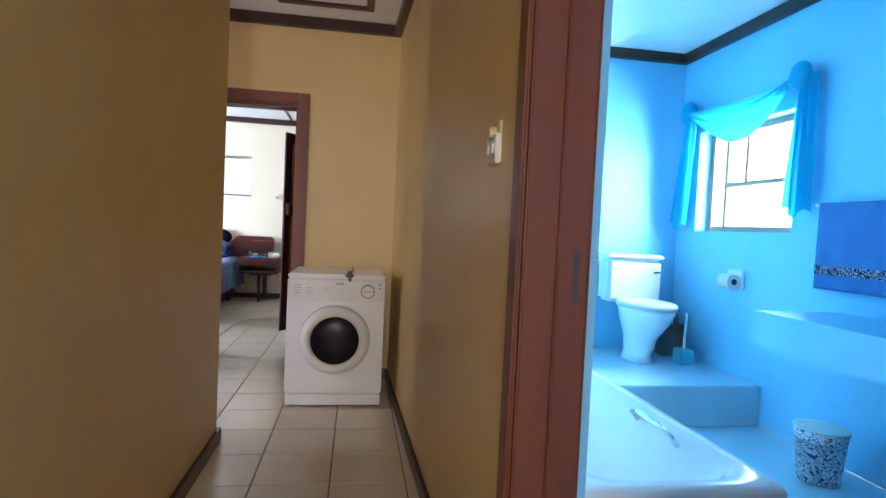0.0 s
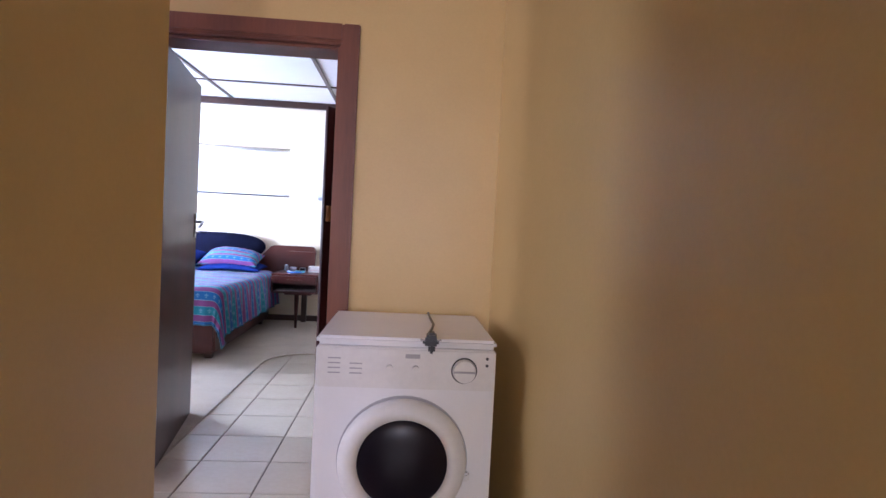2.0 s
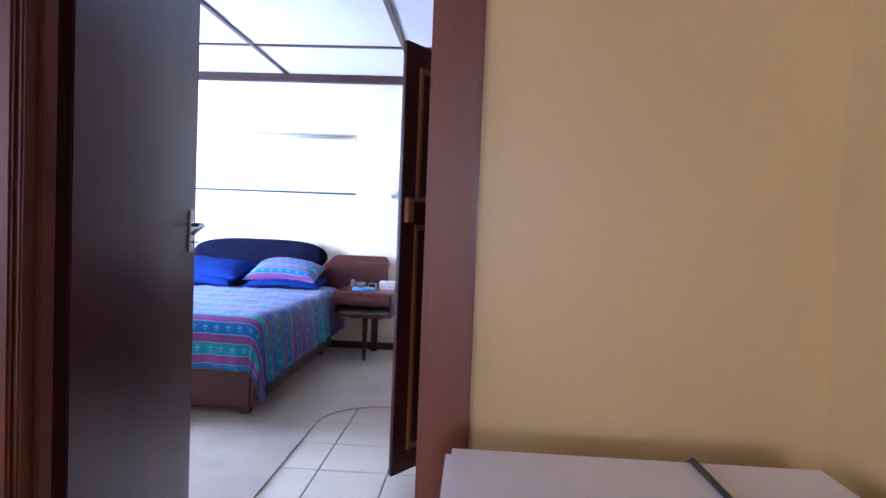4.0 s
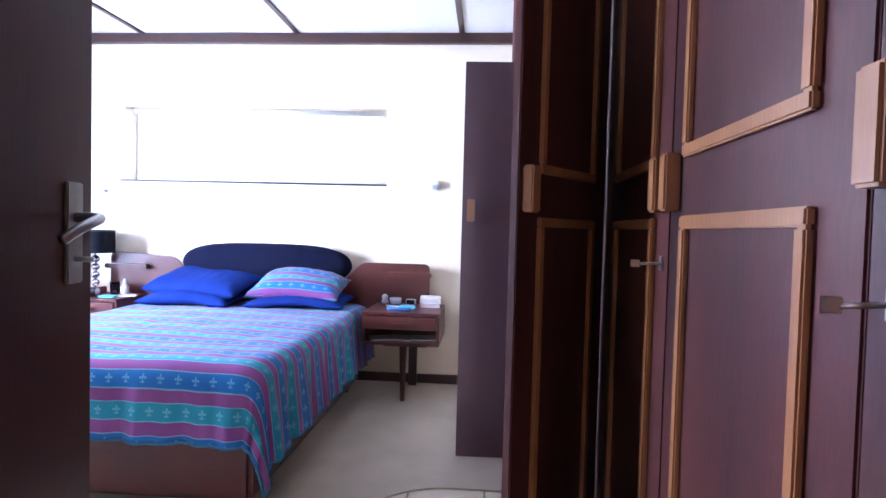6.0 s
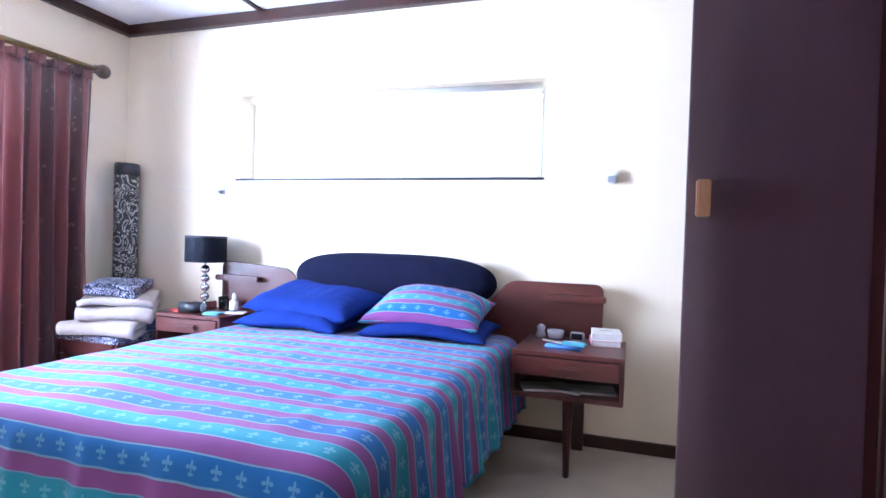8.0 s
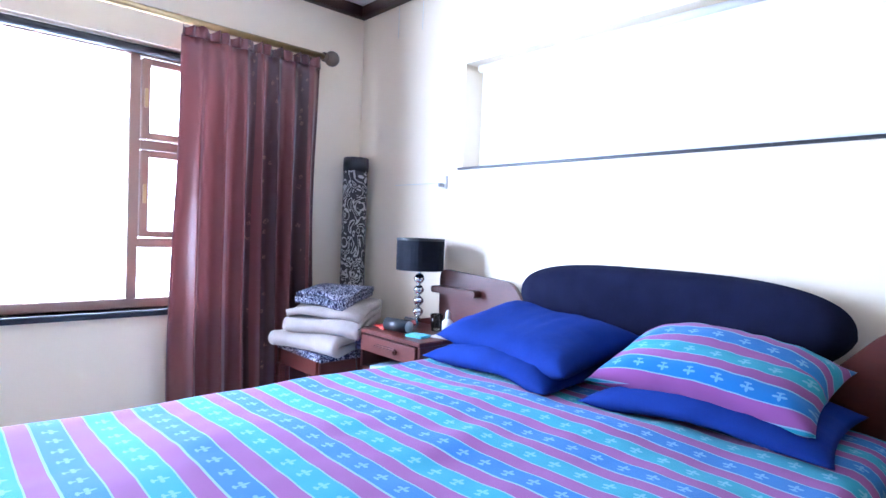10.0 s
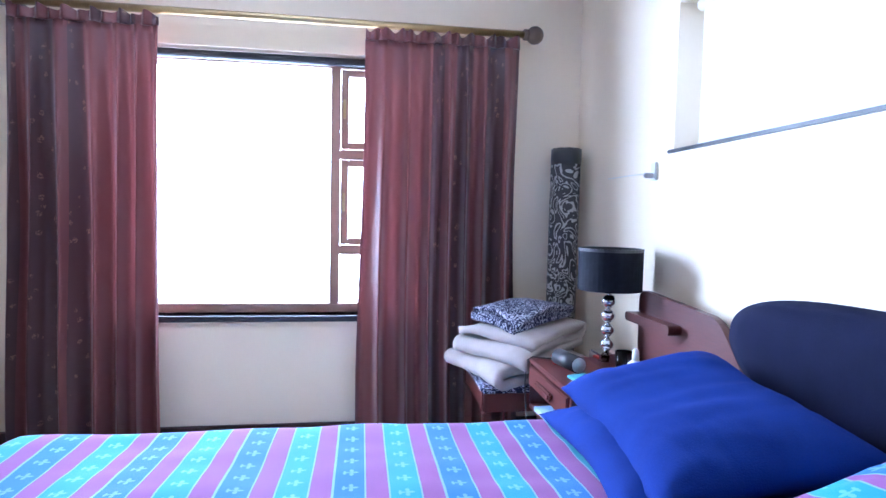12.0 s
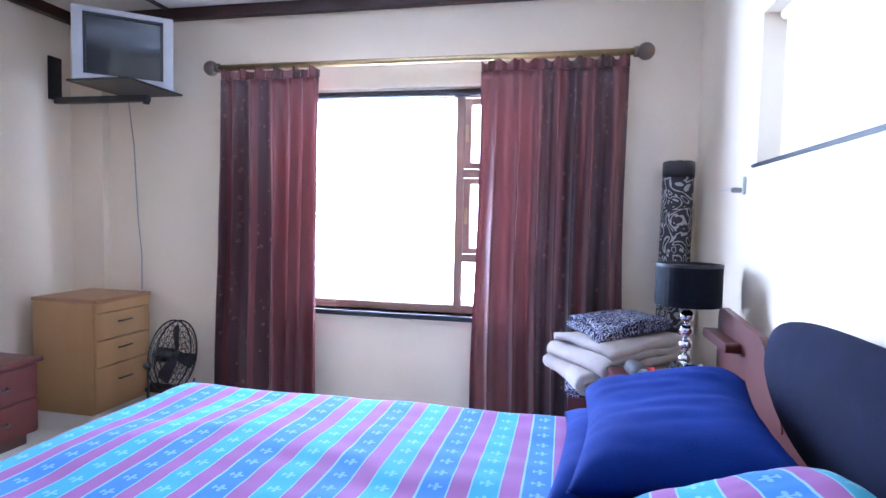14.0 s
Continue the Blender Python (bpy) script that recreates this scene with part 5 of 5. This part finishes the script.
# ---- dryer ----
dry = thing("tumble_dryer", "white front-loading tumble dryer with a round dark door", "dryer", (0.268, 3.285, 0.0))
part("cabinet", add_box(box(-0.297, 0.297, 0.0, 0.54, 0.085, 0.80), -0.292, 0.292, 0.012, 0.53, 0.012, 0.085), white_enamel, dry, bevel=0.010)
dry.scale = (0.99, 1, 0.985)
part("kick_panel", box(-0.29, 0.29, -0.002, 0.012, 0.014, 0.082), white_enamel, dry, bevel=0.003)
part("top", box(-0.297, 0.297, -0.002, 0.545, 0.802, 0.832), white_enamel, dry, "white lid", bevel=0.010)
panel = part("control_panel", box(-0.294, 0.294, -0.010, 0.004, 0.665, 0.800), white_plastic, dry, bevel=0.005)
part("logo_plate", box(-0.005, 0.043, -0.0115, -0.010, 0.768, 0.782), grey_plastic, panel, "grey badge without lettering", bevel=0.0005)
part("dial_ring", rod((0.19, -0.010, 0.733), (0.19, -0.013, 0.733), 0.043, None, 40), black_plastic, panel, "dark ring round the dial")
dial = part("dial", rod((0.19, -0.012, 0.733), (0.19, -0.034, 0.733), 0.039, 0.036, 36), white_plastic, panel, smooth=False)
part("pointer", box(0.155, 0.225, -0.037, -0.034, 0.730, 0.736), grey_plastic, dial)
for x in (-0.055, 0.03):
    part("button", rod((x, -0.010, 0.735), (x, -0.022, 0.735), 0.011, 0.010, 20), white_plastic, panel)
for z in (0.775, 0.752):
    part("lamp", rod((0.265, -0.010, z), (0.265, -0.0125, z), 0.005, None, 12), black_plastic, panel)
for x, n in ((-0.235, 4), (-0.165, 3)):
    for k in range(n):
        part("print_bar", box(x - 0.02, x + 0.02, -0.0108, -0.010, 0.712 + 0.016 * k, 0.716 + 0.016 * k), grey_plastic, panel)
ring = [(0.205, -0.003), (0.212, -0.02), (0.205, -0.045), (0.175, -0.058), (0.150, -0.050), (0.146, -0.03)]
bm = bmesh.new()
prev = None
rs = []
for r, y in ring:
    rs.append([bm.verts.new((r * math.cos(2 * math.pi * i / 56), y, 0.425 + r * math.sin(2 * math.pi * i / 56))) for i in range(56)])
for a, b in zip(rs, rs[1:]):
    for i in range(56):
        j = (i + 1) % 56
        bm.faces.new((a[i], a[j], b[j], b[i]))
bmesh.ops.recalc_face_normals(bm, faces=bm.faces[:])
dd = part("door_ring", bm, white_plastic, dry, "white round door frame", smooth=True)
bm = bmesh.new()
bmesh.ops.create_uvsphere(bm, u_segments=48, v_segments=24, radius=1, matrix=Matrix.Translation((0, -0.03, 0.425)) @ Matrix.Diagonal((0.150, 0.030, 0.150, 1)))
part("door_glass", bm, dark_glass, dd, "dark domed glass", smooth=True)
part("door_gap", rod((0, -0.0005, 0.425), (0, -0.004, 0.425), 0.216, None, 56), grey_plastic, dry, "thin dark gap round the door")
part("door_latch", box(0.188, 0.222, -0.04, -0.012, 0.37, 0.40), white_plastic, dry, bevel=0.006)
for sx in (-1, 1):
    for y in (0.05, 0.49):
        part("foot", rod((sx * 0.25, y, 0.0), (sx * 0.25, y, 0.016), 0.02), black_plastic, dry)
cord = thing("mains_cord", "black mains cord and plug hanging over the dryer lid's front edge", "cord", (0.322, 3.268, 0.8195))
tube("cable", [(0.034, 0.56, -0.1), (0.034, 0.572, -0.01), (0.034, 0.545, 0.006), (0.036, 0.42, 0.005), (0.042, 0.28, 0.005), (0.030, 0.16, 0.006), (0.018, 0.09, 0.008), (0.021, 0.04, 0.012)], 0.0048, black_plastic, cord)
part("plug_body", add_box(add_box(box(0.006, 0.038, -0.020, 0.030, 0.001, 0.026), -0.006, 0.046, -0.022, 0.002, -0.016, 0.010), 0.012, 0.034, -0.024, 0.004, -0.040, -0.012), black_plastic, cord, "black three-pin plug", bevel=0.007)
for dx in (-0.014, 0.054):
    part("pin", rod((dx, -0.012, 0.004), (0.02, -0.012, -0.004), 0.0035, None, 10), steel, cord)

# ---- switches ----
dimmer = thing("dimmer_switch", "cream dimmer plate with a round knob on the corridor wall", "switch", (RX, 1.22, 1.352))
part("plate", box(-0.006, 0, -0.045, 0.045, 0.008, 0.060), yellow_plastic, dimmer, bevel=0.003)
part("knob", rod((-0.006, 0, 0.030), (-0.024, 0, 0.030), 0.016, 0.014, 24), yellow_plastic, dimmer, "round cream knob")
part("mark", box(-0.0068, -0.006, -0.012, 0.014, 0.052, 0.0545), black_plastic, dimmer, "thin black mark")
sw = thing("light_switch", "white double rocker light switch under the dimmer", "switch", (RX, 1.22, 1.303))
part("plate", box(-0.016, 0, -0.045, 0.045, 0, 0.074), white_plastic, sw, bevel=0.003)
for k in (-1, 1):
    part("rocker", box(-0.021, -0.016, k * 0.018 - 0.012, k * 0.018 + 0.012, 0.022, 0.052), white_plastic, sw, bevel=0.003)
    part("mark", box(-0.0166, -0.016, k * 0.014 - 0.010, k * 0.014 + 0.010, 0.060, 0.0625), black_plastic, sw, "thin black mark")

sw.scale = (1, 0.72, 0.8)
dimmer.scale = (1, 0.72, 1)
for plate_ob in (dimmer, sw):
    plate_ob.matrix_world = SKEW @ plate_ob.matrix_world

# ---- bathroom ----
structure("platform", box(0.90, BX1, 2.90, BYB - 0.1, -0.002, 0.25), bathroom_floor, "raised pale blue tiled step under the toilet", "step", bevel=0.006)
structure("ledge", box(2.38, BX1, 0.6, 2.38, 0.61, 0.79), blue_paint, "pale blue built-in ledge along the wall", "ledge", bevel=0.006)
tub = thing("bathtub", "white enamel bathtub with a chrome grip", "bathtub", (0.915, 1.06, 0.0))
bm = bmesh.new()
def loop_at(x0, x1, y0, y1, z, r=0.09):
    return [bm.verts.new((x, y, z)) for x, y in rounded([(x0, y0), (x1, y0), (x1, y1), (x0, y1)], r, 6)]
loops = [loop_at(0.0, 0.585, 0.0, 1.66, 0.0, 0.02), loop_at(0.0, 0.585, 0.0, 1.66, 0.49, 0.02), loop_at(0.006, 0.579, 0.006, 1.654, 0.505, 0.03), loop_at(0.05, 0.545, 0.06, 1.60, 0.505, 0.16), loop_at(0.065, 0.53, 0.08, 1.58, 0.485, 0.18), loop_at(0.12, 0.475, 0.30, 1.50, 0.16, 0.16), loop_at(0.17, 0.42, 0.38, 1.42, 0.13, 0.12)]
for a, b in zip(loops, loops[1:]):
    for i in range(len(a)):
        j = (i + 1) % len(a)
        bm.faces.new((a[i], a[j], b[j], b[i]))
bm.faces.new(loops[-1])
bmesh.ops.recalc_face_normals(bm, faces=bm.faces[:])
part("shell", bm, porcelain, tub, smooth=True)
tube("grip", [(0.515, 0.40, 0.46), (0.49, 0.40, 0.49), (0.482, 0.46, 0.505), (0.482, 0.60, 0.505), (0.49, 0.66, 0.49), (0.515, 0.66, 0.46)], 0.010, chrome, tub, "curved chrome grip")
wc = thing("toilet", "white porcelain close-coupled toilet with a closed lid", "toilet", (2.42, 3.36, 0.25))
part("cistern", box(-0.21, 0.21, 0.32, 0.515, 0.40, 0.72), porcelain, wc, bevel=0.025)
part("cistern_lid", box(-0.22, 0.22, 0.31, 0.518, 0.722, 0.755), porcelain, wc, bevel=0.012)
part("flush_lever", box(0.13, 0.19, 0.30, 0.32, 0.62, 0.635), chrome, wc, "chrome flush lever", bevel=0.004)
bm = bmesh.new()
rings = []
for z, rx, ry, yc in ((0.0, 0.10, 0.16, 0.24), (0.06, 0.075, 0.15, 0.24), (0.18, 0.10, 0.17, 0.21), (0.28, 0.15, 0.22, 0.17), (0.36, 0.175, 0.245, 0.15), (0.39, 0.178, 0.25, 0.15)):
    rings.append([bm.verts.new((rx * math.cos(2 * math.pi * i / 32), yc + ry * math.sin(2 * math.pi * i / 32), z)) for i in range(32)])
for a, b in zip(rings, rings[1:]):
    for i in range(32):
        j = (i + 1) % 32
        bm.faces.new((a[i], a[j], b[j], b[i]))
bm.faces.new(rings[-1])
bm.faces.new(rings[0][::-1])
part("bowl", bm, porcelain, wc, smooth=True)
bm = bmesh.new()
rings = []
for z, q in ((0.392, 1.0), (0.405, 1.04), (0.42, 1.04), (0.432, 0.97)):
    rings.append([bm.verts.new((0.182 * q * math.cos(2 * math.pi * i / 36), 0.15 + 0.255 * q * math.sin(2 * math.pi * i / 36), z)) for i in range(36)])
for a, b in zip(rings, rings[1:]):
    for i in range(36):
        j = (i + 1) % 36
        bm.faces.new((a[i], a[j], b[j], b[i]))
bm.faces.new(rings[-1])
bm.faces.new(rings[0][::-1])
part("seat_lid", bm, white_plastic, wc, "closed white lid", smooth=True)
brush = thing("toilet_brush", "blue toilet brush in a square holder", "toilet brush", (2.70, 3.46, 0.25))
part("holder", box(-0.055, 0.055, -0.055, 0.055, 0, 0.11), teal_plastic, brush, bevel=0.01)
part("stick", rod((0, 0, 0.1), (0.02, 0.02, 0.36), 0.009), white_plastic, brush, smooth=True)
bx = tagged(part("cleaning_box", box(-0.08, 0.08, -0.07, 0.07, 0, 0.24), finial_wood, None, "", bevel=0.004), "brown box in the corner behind the toilet", "box")
bx.matrix_world = pose(2.77, 3.76, 0.25)
for x, y, h, m_, lab in ((2.74, 3.66, 0.16, teal_plastic, "blue cleaning bottle in the box"), (2.80, 3.69, 0.13, black_plastic, "dark cleaning bottle in the box")):
    b = tagged(part("cleaning_bottle", lathe([(0.03, 0), (0.032, 0.01), (0.032, h * 0.6), (0.014, h * 0.75), (0.014, h), (0.004, h + 0.004)], 20), m_, None, "", True), lab, "bottle", "cleaning bottles")
    b.matrix_world = pose(x, y + 0.08, 0.49)
tp = thing("toilet_roll_holder", "white toilet roll holder with a roll on the wall", "roll holder", (BX1, 3.19, 0.82))
part("back_plate", box(-0.02, 0, -0.08, 0.08, 0, 0.13), porcelain, tp, bevel=0.008)
part("roll", rod((-0.06, -0.055, 0.05), (-0.06, 0.055, 0.05), 0.05, None, 28), paper, tp, "white paper roll", smooth=False)
part("roll_core", rod((-0.06, -0.0565, 0.05), (-0.06, 0.0565, 0.05), 0.02, None, 20), black_plastic, tp, "dark core")
rail = thing("towel_rail", "chrome towel rail on the bathroom wall", "towel rail", (BX1, 2.05, 1.35))
part("bar", rod((-0.06, -0.5, 0), (-0.06, 0.46, 0), 0.008), chrome, rail, smooth=True)
for y in (-0.5, 0.46):
    part("arm", rod((-0.06, y, 0), (0, y, 0), 0.01), chrome, rail, smooth=True)
bm = bmesh.new()
rows = []
for j in range(25):
    z = 1.36 - 0.455 * j / 24
    rows.append([bm.verts.new((BX1 - 0.075 - 0.006 * math.sin(i * 0.9) * j / 24, 1.70 + 0.77 * i / 30, z)) for i in range(31)])
for a, b in zip(rows, rows[1:]):
    for i in range(30):
        bm.faces.new((a[i], a[i + 1], b[i + 1], b[i]))
tow = part("towel", bm, towel_blue, None, "", True)
so = tow.modifiers.new("thick", "SOLIDIFY")
so.thickness = 0.012
tagged(tow, "blue bath towel with a patterned border on the rail", "towel")
part("border", box(BX1 - 0.092, BX1 - 0.086, 1.71, 2.46, 0.985, 1.03), navy_print, tow, "white and navy patterned border")
bin_ = thing("waste_bin", "white tin waste bin with blue leaf print", "bin", (2.62, 2.16, -0.002))
part("wall", lathe([(0.075, 0), (0.118, 0.26), (0.114, 0.26), (0.091, 0.006)], 36), bin_print, bin_, smooth=True)
part("rim", lathe([(0.117, 0.256), (0.121, 0.264), (0.113, 0.264)], 36), white_plastic, bin_, smooth=True)
bw = tagged(new("window_3"), "small white bathroom window, one vent open", "window", "", "structure")
for y0, y1, z0, z1 in ((QY0, QY0 + 0.04, QZ0, QZ1), (QY1 - 0.04, QY1, QZ0, QZ1), (QY0 + 0.04, QY1 - 0.04, QZ0, QZ0 + 0.04), (QY0 + 0.04, QY1 - 0.04, QZ1 - 0.04, QZ1), (QY0 + 0.04, QY1 - 0.2, 1.52, 1.55), (QY1 - 0.2, QY1 - 0.17, QZ0 + 0.04, QZ1 - 0.04)):
    part("window_frame", box(BX1 + 0.1, BX1 + 0.14, y0, y1, z0, z1), window_wood, bw, bevel=0.004)
pv = part("vent_sash", box(BX1 + 0.14, BX1 + 0.16, QY1 - 0.36, QY1 - 0.33, 1.55, QZ1 - 0.05), frame_wood, bw, bevel=0.003)
p = part("pane", box(BX1 + 0.118, BX1 + 0.122, QY0 + 0.04, QY1 - 0.04, QZ0 + 0.04, QZ1 - 0.04), clear_glass, bw, "clear glass pane")
p.visible_shadow = False
crail = thing("curtain_rod", "thin white curtain rod over the bathroom window", "curtain rod", (BX1 - 0.07, 0, 2.03))
part("rod", rod((0, 2.60, 0.02), (0, 3.78, 0.02), 0.008), white_plastic, crail, smooth=True)
for y in (2.62, 3.76):
    part("bracket", box(0, 0.07, y - 0.01, y + 0.01, 0.0, 0.03), white_plastic, crail)


def swag():
    """A voile length looped over the rod: a swag between two tails."""
    vo = thing("voile_curtain", "turquoise voile swag looped over the bathroom curtain rod", "curtain", (BX1 - 0.07, 0, 2.03))
    bm = bmesh.new()
    n, mr = 60, 14
    rows = []
    for j in range(mr + 1):
        t = j / mr
        r = []
        for i in range(n + 1):
            u = i / n
            y = 2.72 + 0.96 * u
            sag = 0.04 + (0.10 + 0.16 * t) * 4 * u * (1 - u) * (1.25 - 0.5 * u)
            r.append(bm.verts.new((-0.02 - 0.03 * math.sin(math.pi * t) + 0.012 * math.sin(t * 16 + u * 5), y, 0.05 - sag * (0.25 + 0.75 * t) + 0.01 * math.sin(t * 20))))
        rows.append(r)
    for a, b in zip(rows, rows[1:]):
        for i in range(n):
            bm.faces.new((a[i], a[i + 1], b[i + 1], b[i]))
    part("swag", bm, sheer_blue, vo, smooth=True)
    for y0, y1, z0, z1, lean in ((2.54, 2.72, 0.05, -0.72, 0.0), (3.64, 3.80, 0.05, -0.80, 0.08)):
        bm = bmesh.new()
        rows = []
        for j in range(20):
            t = j / 19
            rows.append([bm.verts.new((-0.01 + 0.02 * math.sin(i * 0.9 + t * 2), y0 + lean * t + (y1 - y0) * (0.7 + 0.3 * t) * i / 24, z0 + (z1 - z0) * t + 0.03 * math.sin(i * 0.35) * t)) for i in range(25)])
        for a, b in zip(rows, rows[1:]):
            for i in range(24):
                bm.faces.new((a[i], a[i + 1], b[i + 1], b[i]))
        part("tail", bm, sheer_blue, vo, smooth=True)
    for y in (2.66, 3.74):
        bm = bmesh.new()
        bmesh.ops.create_uvsphere(bm, u_segments=24, v_segments=16, radius=1, matrix=Matrix.Translation((-0.01, y, 0.05)) @ Matrix.Diagonal((0.045, 0.075, 0.085, 1)))
        for v in bm.verts:
            v.co += v.co.normalized() * 0.012 * noise.noise(v.co * 30)
        part("loop", bm, sheer_blue, vo, smooth=True)


swag()

# ---- outside ----
structure("backdrop", box(-9.05, -9.0, 0, 14, -0.3, 6.5), sky_glow, "bright hazy sky beyond the bedroom window", "backdrop")
structure("backdrop_east", box(6.0, 6.05, 0, 8, -0.3, 5.5), sky_glow, "bright hazy sky beyond the bathroom window", "backdrop")

# ---- floor tiles ----
TS, GAP = 0.331, 0.005
tile_meshes = {}


def tile(x0, x1, y0, y1, floor_ob):
    key = (round(x1 - x0, 3), round(y1 - y0, 3))
    if key[0] < 0.02 or key[1] < 0.02:
        return
    if key not in tile_meshes:
        bm = bmesh.new()
        lx, ly = key
        e = 0.002
        top = [bm.verts.new(p) for p in ((e, e, 0), (lx - e, e, 0), (lx - e, ly - e, 0), (e, ly - e, 0))]
        mid = [bm.verts.new(p) for p in ((0, 0, -0.002), (lx, 0, -0.002), (lx, ly, -0.002), (0, ly, -0.002))]
        low = [bm.verts.new(p) for p in ((0, 0, -0.02), (lx, 0, -0.02), (lx, ly, -0.02), (0, ly, -0.02))]
        bm.faces.new(top)
        for a, b in ((mid, top), (low, mid)):
            for i in range(4):
                j = (i + 1) % 4
                bm.faces.new((a[i], a[j], b[j], b[i]))
        me = bpy.data.meshes.new("tile")
        bm.to_mesh(me)
        bm.free()
        me.materials.append(tile_mat)
        tile_meshes[key] = me
    ob = new("tile", tile_meshes[key])
    ob.location = (x0, y0, 0)
    ob.parent = floor_ob


floor_ob = bpy.data.objects["floor"]
OX, OY = 0.300, 2.905
for i in range(-10, 3):
    for j in range(-17, 13):
        x0, y0 = OX + i * TS + GAP / 2, OY + j * TS + GAP / 2
        x1, y1 = x0 + TS - GAP, y0 + TS - GAP
        if y1 < 2.62:
            lo, hi = LX, RX + 0.09
        elif y0 < DW:
            lo, hi = -2.0, RX + 0.02
        else:
            lo, hi = -1.0, WF + 0.06
        xa, xb, yb = max(x0, lo), min(x1, hi), min(y1, 6.69)
        if xb - xa > 0.02 and yb - y0 > 0.02 and y0 > -2.45:
            tile(xa, xb, y0, yb, floor_ob)
